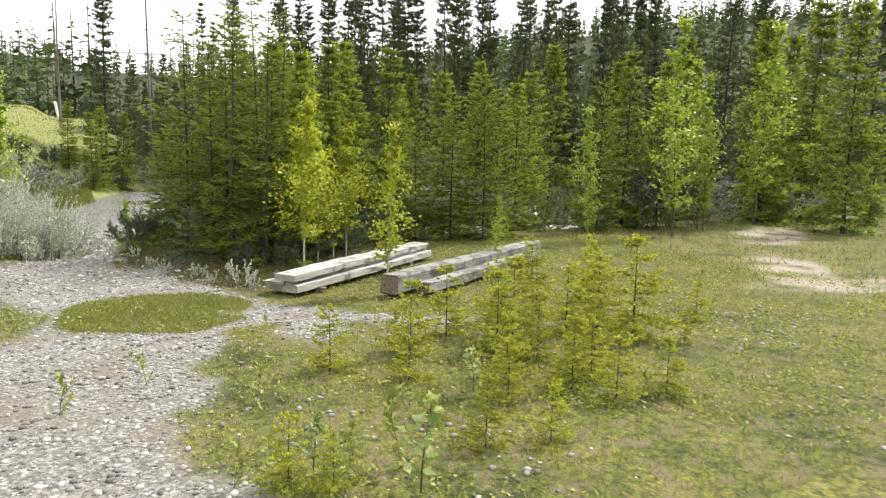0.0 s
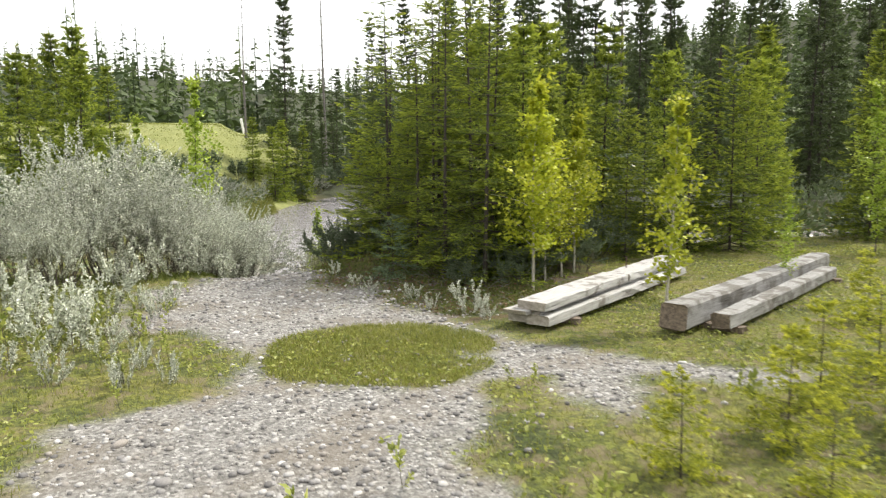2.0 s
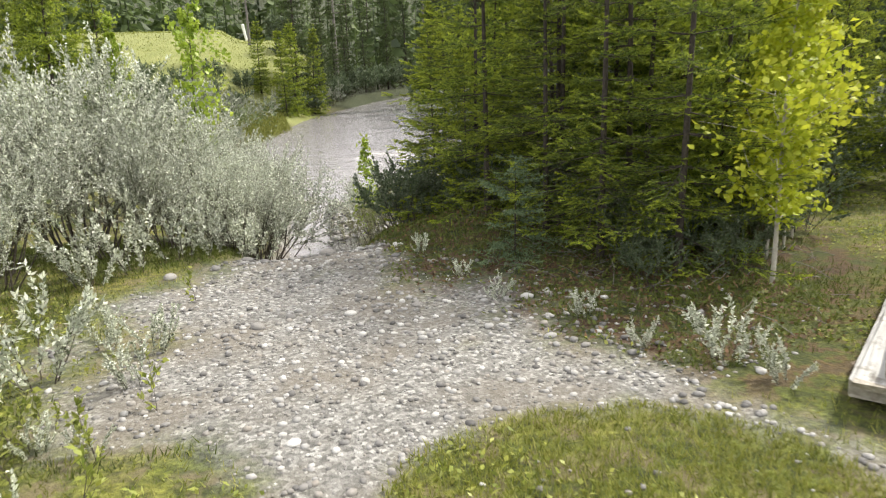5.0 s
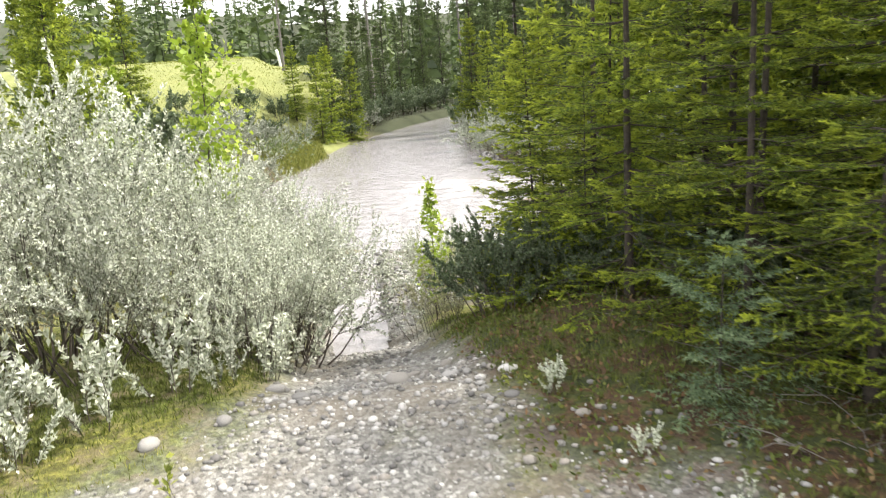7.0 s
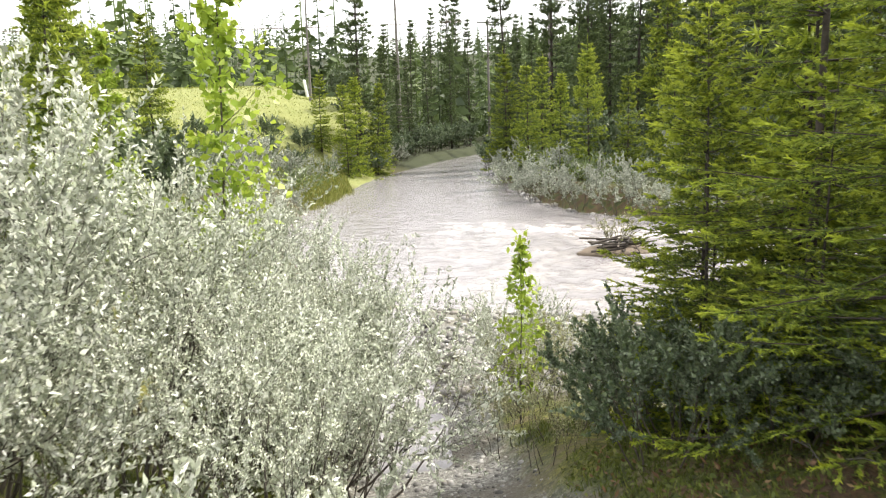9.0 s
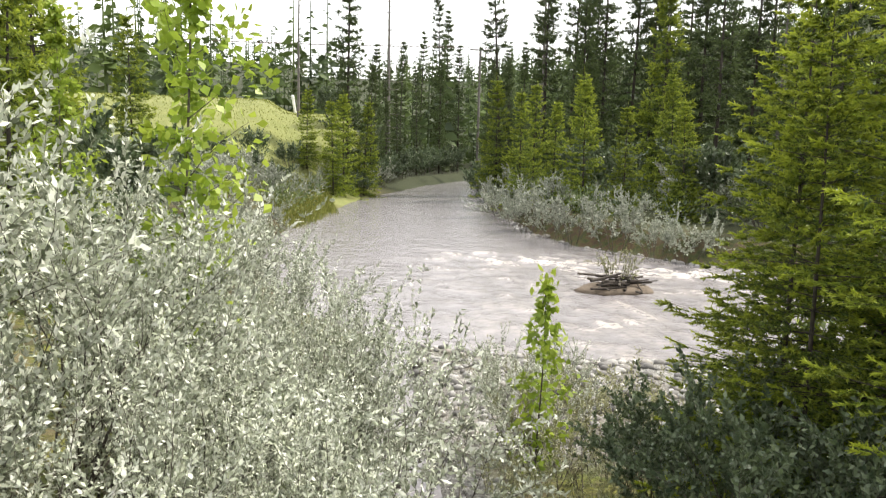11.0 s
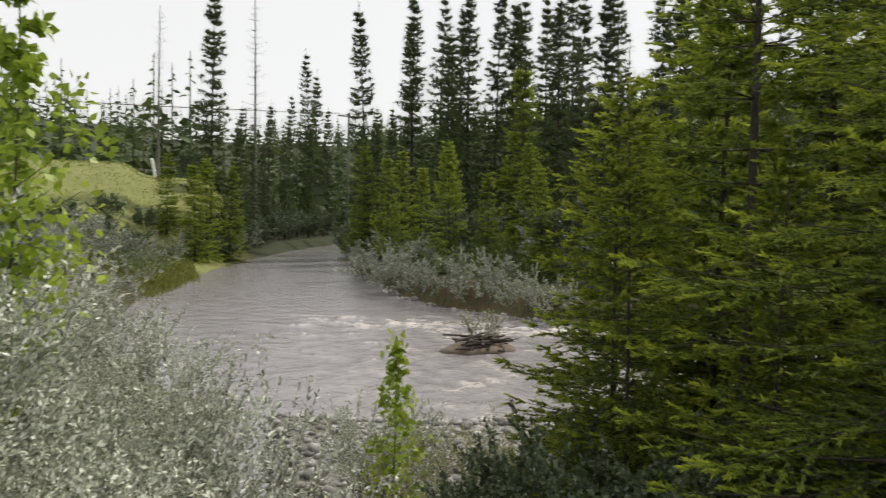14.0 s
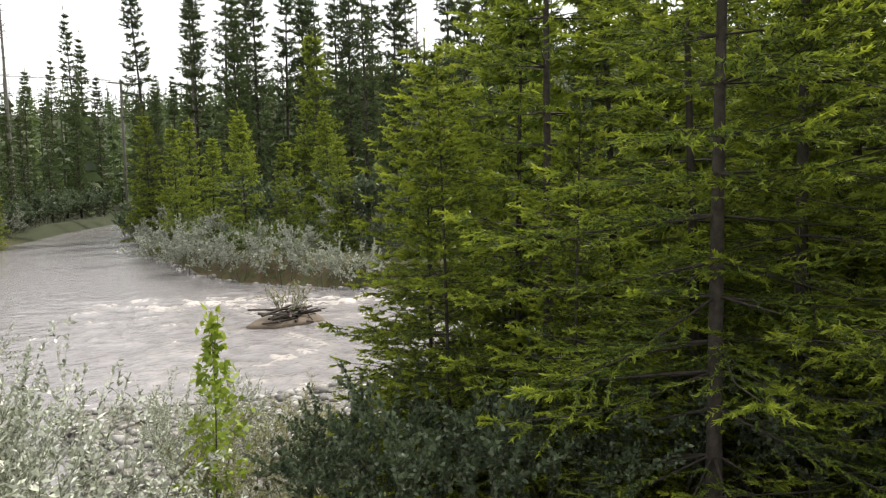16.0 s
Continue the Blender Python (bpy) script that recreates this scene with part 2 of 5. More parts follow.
def water_material():
    m, t, nodes, links, p = material("silty_water")
    a = noise_node(nodes, links, 2.6, 4.0)
    b = noise_node(nodes, links, 9.0, 5.0)
    # silt tone lifted to pale lavender, with the sky's reflection put into the colour
    silt_and_sky = ramp_node(nodes, links, a.outputs["Fac"], [(0.35, (0.222, 0.208, 0.216)), (0.65, (0.300, 0.284, 0.297))])
    foam_n = ramp_node(nodes, links, b.outputs["Fac"], [(0.38, (0, 0, 0)), (0.52, (1, 1, 1))])
    fm = nodes.new("ShaderNodeMath")
    fm.operation = "MULTIPLY"
    links.new(foam_n, fm.inputs[0])
    links.new(attr_node(nodes, "foam"), fm.inputs[1])
    links.new(mix_node(nodes, links, fm.outputs[0], silt_and_sky, (0.66, 0.60, 0.54)), p.inputs["Base Color"])
    links.new(ramp_node(nodes, links, fm.outputs[0], [(0, (0.12, 0.12, 0.12)), (1, (0.7, 0.7, 0.7))]), p.inputs["Roughness"])
    p.inputs["IOR"].default_value = 1.33
    p.inputs["Specular IOR Level"].default_value = 0.9
    s = nodes.new("ShaderNodeMath")
    s.operation = "MULTIPLY_ADD"
    links.new(b.outputs["Fac"], s.inputs[0])
    s.inputs[1].default_value = 0.4
    links.new(a.outputs["Fac"], s.inputs[2])
    bump_node(nodes, links, s.outputs[0], 0.55, 0.08, p)
    return m


WATER = water_material()


# ---------------------------------------------------------------- helpers of shape
def smooth(a, b, x):
    u = np.clip((np.asarray(x, float) - a) / (b - a), 0, 1)
    return u * u * (3 - 2 * u)


def mesh_of(name, verts, faces, mat, attrs=None, shade=False):
    me = bpy.data.meshes.new(name)
    verts = np.asarray(verts, float)
    faces = np.asarray(faces, np.int32)
    n = faces.shape[1]
    me.vertices.add(len(verts))
    me.vertices.foreach_set("co", verts.ravel())
    me.loops.add(faces.size)
    me.loops.foreach_set("vertex_index", faces.ravel())
    me.polygons.add(len(faces))
    me.polygons.foreach_set("loop_start", np.arange(len(faces), dtype=np.int32) * n)
    if shade:
        me.polygons.foreach_set("use_smooth", np.ones(len(faces), bool))
    for key, values in (attrs or {}).items():
        at = me.attributes.new(key, "FLOAT", "POINT")
        at.data.foreach_set("value", np.asarray(values, np.float32))
    me.update(calc_edges=True)
    me.validate()
    me.materials.append(mat)
    return me


def part(name, data, parent, label=""):
    """Links a mesh as one object under a thing or a part."""
    ob = new(name, data)
    ob.parent = parent
    if label:
        ob["label"] = label
    return ob


def unit(v):
    return v / np.maximum(np.linalg.norm(v, axis=-1, keepdims=True), 1e-9)


def leaf_shapes(P, D, L, W, fold=0.15, rng=None):
    """Folded diamond leaves at P, pointing along D."""
    rng = rng or np.random.default_rng(1)
    D = unit(D)
    side = unit(np.cross(D, unit(rng.normal(size=P.shape) + np.array([0, 0, 0.7]))))
    up = np.cross(side, D)
    L, W = np.broadcast_to(L, len(P))[:, None], np.broadcast_to(W, len(P))[:, None]
    mid = P + D * L * 0.45
    V = np.stack([P, mid + side * W / 2 + up * W * fold, P + D * L, mid - side * W / 2 + up * W * fold], 1).reshape(-1, 3)
    return V, np.arange(len(V)).reshape(-1, 4)


def needle_shapes(P, D, L, W, rng):
    D = unit(D)
    side = unit(np.cross(D, rng.normal(size=P.shape)))
    L, W = np.broadcast_to(L, len(P))[:, None], np.broadcast_to(W, len(P))[:, None]
    V = np.stack([P - side * W / 2, P + side * W / 2, P + D * L], 1).reshape(-1, 3)
    return V, np.arange(len(V)).reshape(-1, 3)


def sticks(A, B, ra, rb, sides=4):
    """Tapered prisms from A to B."""
    A, B = np.asarray(A, float), np.asarray(B, float)
    ra, rb = np.broadcast_to(ra, len(A))[:, None], np.broadcast_to(rb, len(A))[:, None]
    d = unit(B - A)
    ref = np.where(np.abs(d[:, 2:3]) > 0.9, np.array([[1.0, 0, 0]]), np.array([[0, 0, 1.0]]))
    u = unit(np.cross(d, ref))
    v = np.cross(d, u)
    rows = []
    for base, r in ((A, ra), (B, rb)):
        for k in range(sides):
            a = 2 * math.pi * k / sides
            rows.append(base + r * (u * math.cos(a) + v * math.sin(a)))
    V = np.stack(rows, 1).reshape(-1, 3)
    o = np.arange(len(A))[:, None] * 2 * sides
    F = np.concatenate([np.stack([o[:, 0] + k, o[:, 0] + (k + 1) % sides, o[:, 0] + sides + (k + 1) % sides, o[:, 0] + sides + k], 1) for k in range(sides)])
    return V, F


def trunk_mesh(name, height, r0, mat, bend=0.03, sides=8, steps=10, rng=None, r1=0.15):
    rng = rng or np.random.default_rng(2)
    px, py = rng.uniform(-1, 1, 2) * bend * height
    V, F = [], []
    for i in range(steps + 1):
        u = i / steps
        r = r0 * ((1 - u) * (1 - r1) + r1) * (1.35 if i == 0 else 1)
        for k in range(sides):
            a = 2 * math.pi * k / sides
            w = r * (1 + 0.08 * math.sin(3 * a + i))
            V.append((px * u * u + w * math.cos(a), py * u * u + w * math.sin(a), height * u - (0.15 if i == 0 else 0)))
    for i in range(steps):
        for k in range(sides):
            F.append((i * sides + k, i * sides + (k + 1) % sides, (i + 1) * sides + (k + 1) % sides, (i + 1) * sides + k))
    return mesh_of(name, V, F, mat, shade=True), (px, py)


# ---------------------------------------------------------------- plants
def spruce_meshes(seed, H, R, mat, gap=0.13, per=5, step=0.05, blades=12, blade=0.024, width=0.006, bare=0.12, r0=0.04, twig=0.16, power=0.75, droop=0.25, tip_gain=1.0, bark=None, fuzz=0.75, ahead=(0.55, 0.95)):
    """Trunk, limbs and needles of a spruce: whorls of drooping limbs, flat sprays of twigs, needles round each twig."""
    rng = np.random.default_rng(seed)
    trunk, (px, py) = trunk_mesh("trunk", H, r0, bark or BARK, rng=rng)
    A, B, RA = [], [], []
    TP, TD, TL, TT = [], [], [], []
    z = H * bare
    while z < H * 0.985:
        u = z / H
        for k in range(per):
            L = R * (1 - u) ** power * rng.uniform(0.42, 1.2) + 0.05 * R
            if rng.random() < 0.12:
                L *= 0.45
            a = rng.uniform(0, 2 * math.pi)
            rise = -0.25 + 0.85 * u + rng.uniform(-0.12, 0.12)
            out = np.array([math.cos(a), math.sin(a), 0])
            side = np.array([-math.sin(a), math.cos(a), 0])
            base = np.array([px * u * u, py * u * u, z])
            n = max(3, int(L / step))
            s = np.linspace(0, 1, n)
            pts = base + out * (L * s)[:, None] + np.array([0, 0, 1.0]) * (L * (rise * s - droop * s * s + droop * 0.9 * s ** 4))[:, None]
            pts += side * (L * 0.08 * rng.uniform(-1, 1) * s * s)[:, None]
            j = [0, n // 2, n - 1]
            for q in range(2):
                A.append(pts[j[q]]); B.append(pts[j[q + 1]]); RA.append(r0 * 0.26 * (1 - u * 0.6) * (1 - 0.5 * q))
            lo = 0.12 if mat is not SPRUCE_DARK else 0.1
            for i in range(n):
                if s[i] < lo:
                    continue
                for sg in (-1, 1):
                    if rng.random() < 0.1:
                        continue
                    d = out * rng.uniform(*ahead) + side * sg * rng.uniform(0.5, 1.0) + np.array([0, 0, rng.uniform(-0.3, 0.15)])
                    TP.append(pts[i]); TD.append(d)
                    TL.append(min(L, twig * 3) * (0.55 * (1 - s[i]) + 0.18) * rng.uniform(0.6, 1.2))
                    TT.append(s[i] * 0.7)
            TP.append(pts[-1]); TD.append(out + np.array([0, 0, 0.25])); TL.append(twig * 0.6); TT.append(1.0)
        z += gap * rng.uniform(0.45, 1.55)
    TP.append(np.array([px, py, H * 0.97])); TD.append(np.array([0, 0, 1.0])); TL.append(H * 0.06); TT.append(0.8)
    TP, TD, TL, TT = np.array(TP), unit(np.array(TD)), np.array(TL), np.array(TT)
    n = len(TP)
    u = rng.uniform(0, 1, (n, blades))
    u[:, 0] = 1
    P = TP[:, None] + TD[:, None] * (TL[:, None] * u)[..., None]
    spread = rng.normal(size=(n, blades, 3)) * fuzz
    D = TD[:, None] + spread
    tip = np.clip(TT[:, None] * 0.6 + u * 0.55 - 0.42 + rng.normal(size=u.shape) * 0.12, 0, 1) * tip_gain
    P, D, tip = P.reshape(-1, 3), D.reshape(-1, 3), np.clip(tip.ravel(), 0, 1)
    V, F = needle_shapes(P, D, blade * rng.uniform(0.7, 1.3, len(P)), width, rng)
    needles = mesh_of("needles", V, F, mat, {"tip": np.repeat(tip, 3)})
    A.extend(TP[::2]); B.extend((TP + TD * TL[:, None])[::2]); RA.extend([r0 * 0.05] * len(TP[::2]))
    if blades < 9:
        k = len(TP[::2])
        A, B, RA = A[:-k], B[:-k], RA[:-k]
    V, F = sticks(A, B, np.array(RA), np.array(RA) * 0.4, 3)
    limbs = mesh_of("branchwork", V, F, bark or BARK)
    return trunk, limbs, needles


def assemble(name, meshes, part_names, label, category, group="", at=None):
    root = new(name)
    for me, pn in zip(meshes, part_names):
        ob = part(pn, me, root)
        if pn != "trunk":
            ob["kind"] = "stuff"
    tagged(root, label, category, group)
    if at is not None:
        root.matrix_basis = at
    return root


def grow(rng, base, way, length, radius, depth, segs, tips, spread=0.5, lift=0.25, parts=3, kids=3):
    """A forking branch: adds its pieces to segs and its last shoots to tips."""
    p, d = np.array(base, float), unit(np.array(way, float))
    for i in range(parts):
        d = unit(d + rng.normal(size=3) * 0.13 + np.array([0, 0, lift * 0.25]))
        q = p + d * length / parts
        r = radius * (1 - 0.22 * i)
        segs.append((p, q, r, r * 0.8))
        if depth == 0:
            tips.append((p, q))
        elif i > 0 or depth == 1:
            for _ in range(kids if i == parts - 1 else max(1, kids - 1)):
                k = unit(d + rng.normal(size=3) * spread + np.array([0, 0, lift]))
                grow(rng, q, k, length * rng.uniform(0.45, 0.72), r * 0.55, depth - 1, segs, tips, spread, lift, parts, kids)
        p = q


def leafy_meshes(seed, stems, height, radius, mat, bark, per=9, L=0.042, W=0.015, depth=2, spread=0.5, lift=0.3, lean=0.55, ring=0.15, kids=3, upright=0.6, tipness=0.35, dense=False):
    """Stems and leaves of a willow, shrub or small broadleaf tree."""
    rng = np.random.default_rng(seed)
    segs, tips = [], []
    for i in range(stems):
        a = 2 * math.pi * (i + rng.uniform(-0.3, 0.3)) / stems
        tilt = lean * rng.uniform(0.25, 1.0) if stems > 1 else 0.03
        base = (math.cos(a) * ring * rng.uniform(0.2, 1) * (stems > 1), math.sin(a) * ring * rng.uniform(0.2, 1) * (stems > 1), -0.05)
        grow(rng, base, (math.cos(a) * tilt, math.sin(a) * tilt, 1), height * rng.uniform(0.5, 0.7), radius, depth, segs, tips, spread, lift, 3, kids)
    A, B, RA, RB = (np.array([s[i] for s in segs]) for i in range(4))
    V, F = sticks(A, B, RA, RB, 3)
    wood = mesh_of("branchwork", V, F, bark)
    if dense:
        tips = tips + [(a, b) for a, b, r, _ in segs if r < radius * 0.6]
    TA, TB = np.array([t[0] for t in tips]), np.array([t[1] for t in tips])
    u = rng.uniform(0, 1.05, (len(TA), per))
    P = (TA[:, None] + (TB - TA)[:, None] * u[..., None]).reshape(-1, 3)
    ax = np.repeat(unit(TB - TA), per, 0)
    D = ax * upright + rng.normal(size=P.shape) * 0.55 + np.array([0, 0, 0.15 if upright > 0.3 else -0.35])
    V, F = leaf_shapes(P, D, L * rng.uniform(0.6, 1.25, len(P)), W * rng.uniform(0.75, 1.2, len(P)), rng=rng)
    tip = np.repeat(np.clip(u.ravel() * tipness + rng.normal(size=len(P)) * 0.15, 0, 1), 4)
    return wood, mesh_of("foliage", V, F, mat, {"tip": tip})


def column_meshes(seed, H, R, mat, bark, branches=26, per=26, L=0.07, W=0.055, r0=0.016, bare=0.12, hang=0.3, shape=0.9):
    """A slim young broadleaf tree: one stem, short rising side branches, leaves hanging all along them."""
    rng = np.random.default_rng(seed)
    bx, by = rng.uniform(-0.06, 0.06, 2) * H
    def stem(u):
        return np.array([bx * u * u + 0.012 * H * math.sin(5 * u + seed), by * u * u, H * u])
    A, B, RA, RB, P, D, T = [], [], [], [], [], [], []
    us = np.linspace(0, 1, 12)
    for a, b in zip(us, us[1:]):
        A.append(stem(a) - np.array([0, 0, 0.06 * (a == 0)])); B.append(stem(b)); RA.append(r0 * (1 - 0.85 * a)); RB.append(r0 * (1 - 0.85 * b))
    for i in range(branches):
        u = bare + (1 - bare) * (i + rng.random()) / branches
        reach = R * max(0.18, math.sin(math.pi * min(1, (u * shape + 0.12)))) * rng.uniform(0.45, 1.15)
        a = i * 2.4 + rng.uniform(-0.5, 0.5)
        d = unit(np.array([math.cos(a), math.sin(a), rng.uniform(0.35, 1.0)]))
        p = stem(u)
        for k in range(3):
            q = p + d * reach / 3
            A.append(p); B.append(q); RA.append(r0 * 0.3 * (1 - u * 0.5) * (1 - 0.28 * k)); RB.append(RA[-1] * 0.7)
            m = int(per * rng.uniform(0.25, 0.45)) + 1
            w = rng.random((m, 1))
            pts = p + (q - p) * w + rng.normal(size=(m, 3)) * reach * 0.13
            P.append(pts); D.append(d * 0.5 + rng.normal(size=(m, 3)) * 0.7 - np.array([0, 0, hang])); T.append(np.full(m, 0.2 + 0.3 * k * rng.random()))
            p = q
            d = unit(d + rng.normal(size=3) * 0.18)
    m = per
    P.append(stem(1) + rng.normal(size=(m, 3)) * R * 0.12); D.append(rng.normal(size=(m, 3)) + np.array([0, 0, 0.3])); T.append(np.full(m, 0.7))
    P, D, T = np.concatenate(P), np.concatenate(D), np.concatenate(T)
    V, F = leaf_shapes(P, D, L * rng.uniform(0.6, 1.2, len(P)), W * rng.uniform(0.7, 1.15, len(P)), rng=rng)
    wood = mesh_of("branchwork", *sticks(A, B, np.array(RA), np.array(RB), 5), bark)
    return wood, mesh_of("foliage", V, F, mat, {"tip": np.repeat(T, 4)})


# ---------------------------------------------------------------- lie of the land
WATER_Z = -1.1
RIVER = [(40, 16, 3.2), (25, 18, 3.0), (14, 20.5, 3.0), (8.4, 22.3, 3.0), (4.6, 24.2, 4.6), (2.9, 28.6, 4.2), (3.4, 33, 3.5), (4.7, 39.5, 3.0), (6.2, 46, 2.8),
         (11.0, 60, 2.0), (17, 72, 1.7), (26, 78, 2.0), (45, 82, 2.5)]


def river_gap(x, y):
    """Metres from the water's edge: negative in the stream."""
    x, y = np.asarray(x, float), np.asarray(y, float)
    best = np.full(np.broadcast(x, y).shape, 1e9)
    for (ax, ay, ar), (bx, by, br) in zip(RIVER, RIVER[1:]):
        dx, dy = bx - ax, by - ay
        u = np.clip(((x - ax) * dx + (y - ay) * dy) / (dx * dx + dy * dy), 0, 1)
        best = np.minimum(best, np.hypot(x - ax - u * dx, y - ay - u * dy) - (ar + (br - ar) * u))
    return best


def channel_gap(x, y):
    u = np.clip((y - 15.7) / 4.3, 0, 1)
    return np.hypot(x - (0.28 + 0.35 * u), y - (15.7 + 4.3 * u)) - (0.2 + 0.12 * u)


def ground_z(x, y):
    x, y = np.asarray(x, float), np.asarray(y, float)
    sd = river_gap(x, y)
    low = -0.92 + 0.42 * smooth(-0.5, -2.0, x) + 0.45 * smooth(5, 8, x) * smooth(20, 26, y)
    land = low * smooth(12.3, 16.6, y - 0.12 * np.maximum(x - 3, 0))
    land = land + 0.9 * smooth(28, 60, y) * smooth(3, 9, x) * smooth(2, 14, sd) + 0.45 * smooth(22, 30, y) * smooth(0.5, -2, x)
    land = land + (4.3 * smooth(41, 56.5, y) + 0.5 * smooth(56, 64, y)) * smooth(6.5, 3.0, x) * smooth(0.8, 4.0, sd)
    r, az = np.hypot(x, y - 11), np.degrees(np.arctan2(x, y - 11))
    hill = smooth(85, 330, r) * (24 + 26 * smooth(12, 50, az)) * smooth(-175, -60, az)
    land = land + hill + 10 * smooth(120, 400, r)
    bank = smooth(0.0, 1.3, sd)
    z = WATER_Z - 0.12 + (land - WATER_Z + 0.12) * bank - 0.5 * smooth(0, -1.2, sd)
    xc = 0.02 + 0.09 * (y - 12)
    ramp = -1.0 * np.clip((y - 12.1) / 3.3, 0, 1)
    w = smooth(0.95, 0.4, np.abs(x - xc)) * smooth(11.6, 12.3, y) * smooth(20, 16, y)
    z = z + (np.minimum(z, ramp) - z) * w
    z = z + 0.17 * np.exp(-((x - 1.75) / 0.55) ** 2 - ((y - 12.5) / 1.0) ** 2)     # mossy hummock beside the ramp
    z = z - 0.3 * smooth(0.22, -0.1, channel_gap(x, y))
    return z


def rough_z(x, y):
    v = Vector((x * 1.7, y * 1.7, 0))
    return 0.018 * noise.noise(v) + 0.03 * noise.noise(v * 0.25) + 0.008 * noise.noise(v * 5)


def gravel_mask(x, y):
    """How far the ground is bare gravel, 0 to 1."""
    x, y = np.asarray(x, float), np.asarray(y, float)
    flat = np.array([noise.noise(Vector((a * 1.1, b * 1.1, 3.0))) + 0.5 * noise.noise(Vector((a * 3.3, b * 3.3, 7.0))) for a, b in zip(x.ravel(), y.ravel())]).reshape(x.shape)
    wob = flat * 0.4
    right = np.where(y < 4.6, 0.62, np.where(y < 6.8, 0.55 + (y - 4.6) * 0.42, 1.64 + (8.8 - y) * 0.4))
    left = -1.35 + 1.05 * smooth(6.7, 7.2, y) * smooth(9.7, 8.3, y) - 0.1 * smooth(6.9, 6.0, y) + 0.9 * smooth(5.4, 4.6, y) - 1.4 * smooth(4.2, 3.0, y)
    rim = 0.12 + 0.3 * smooth(8.6, 9.4, y)
    pad = smooth(1, -1, (np.maximum(x - right, left - x) + wob * (1 + 0.5 * smooth(8.6, 9.4, y))) / rim)
    pad = pad * smooth(12.4, 11.6, y + 0.25 * np.maximum(-x, 0) + wob)
    island = np.hypot((x - 0.85) / 1.0, (y - 7.82) / 1.0) + wob * 0.34
    pad = pad * smooth(0.92, 1.02, island)
    # strip of gravel past the timber
    v = np.abs((y - 7.45) + 0.85 * np.clip(x - 2.0, 0, 1.3)) - 0.15
    strip = smooth(0.12, -0.12, v + wob * 1.1) * smooth(1.2, 1.7, x) * smooth(4.2, 3.2, x)
    v2 = np.hypot((x - 2.1) / 0.42, (y - 6.5) / 0.55) - 0.8
    strip = np.maximum(strip, smooth(0.3, -0.3, v2 + wob * 2.2))
    ramp = smooth(0.8, 0.45, np.abs(x - 0.02 - 0.09 * (y - 12)) + wob * 0.3) * smooth(11.2, 11.8, y) * smooth(19, 17, y)
    bar = smooth(4.4, 3.4, river_gap(x, y) + wob) * smooth(22, 18, y) * smooth(-0.6, 0.0, x) * smooth(7.5, 6, x)
    shore = smooth(0.35, 0.1, river_gap(x, y) + wob * 0.3)
    return np.clip(np.maximum.reduce([pad, strip, ramp, bar, shore]), 0, 1)


def soil_mask(x, y):
    x, y = np.asarray(x, float), np.asarray(y, float)
    under = smooth(1.05, 0.7, np.hypot((x - 2.7) / 2.2, (y - 11.7) / 3.0))
    edge = smooth(0.8, 0.3, np.abs(x - (2.0 + (9.2 - y) * 0.42))) * smooth(8.2, 8.8, y) * smooth(12, 11, y)
    banks = smooth(3.2, 1.4, river_gap(x, y)) * smooth(20, 23, y)
    return np.clip(under * 0.92 + edge * 0.75 + smooth(0.55, 0.2, np.hypot((x - 0.62 - 0.3 * (y - 12)) / 0.8, (y - 12.6) / 1.6)) + banks * 0.95, 0, 1)


def sand_mask(x, y):
    x, y = np.asarray(x, float), np.asarray(y, float)
    def worn(px, py, rx, ry, tilt):
        c, s = math.cos(tilt), math.sin(tilt)
        u, v = (x - px) * c + (y - py) * s, -(x - px) * s + (y - py) * c
        return smooth(1.1, 0.6, np.hypot(u / rx, v / ry))
    v = np.clip(worn(14.6, 10.6, 2.6, 0.9, 0.55) + worn(10.4, 7.2, 1.9, 0.7, 0.75) + worn(10.6, 5.4, 2.6, 0.6, -0.4), 0, 1)
    i = v > 0.01
    v[i] *= np.clip([0.75 + 1.5 * noise.noise(Vector((a * 1.3, b * 1.3, 9))) + 0.8 * noise.noise(Vector((a * 4, b * 4, 2))) for a, b in zip(np.broadcast_to(x, v.shape)[i], np.broadcast_to(y, v.shape)[i])], 0, 1) if i.any() else 1
    return v


def spaced(lo, hi, fine, far, grow_by=1.14):
    out = list(np.arange(lo, hi, fine))
    s, a = fine, out[-1]
    up = []
    while a < far:
        s *= grow_by
        a += s
        up.append(a)
    s, a = fine, lo
    down = []
    while a > -far:
        s *= grow_by
        a -= s
        down.append(a)
    return np.array(down[::-1] + out + up)


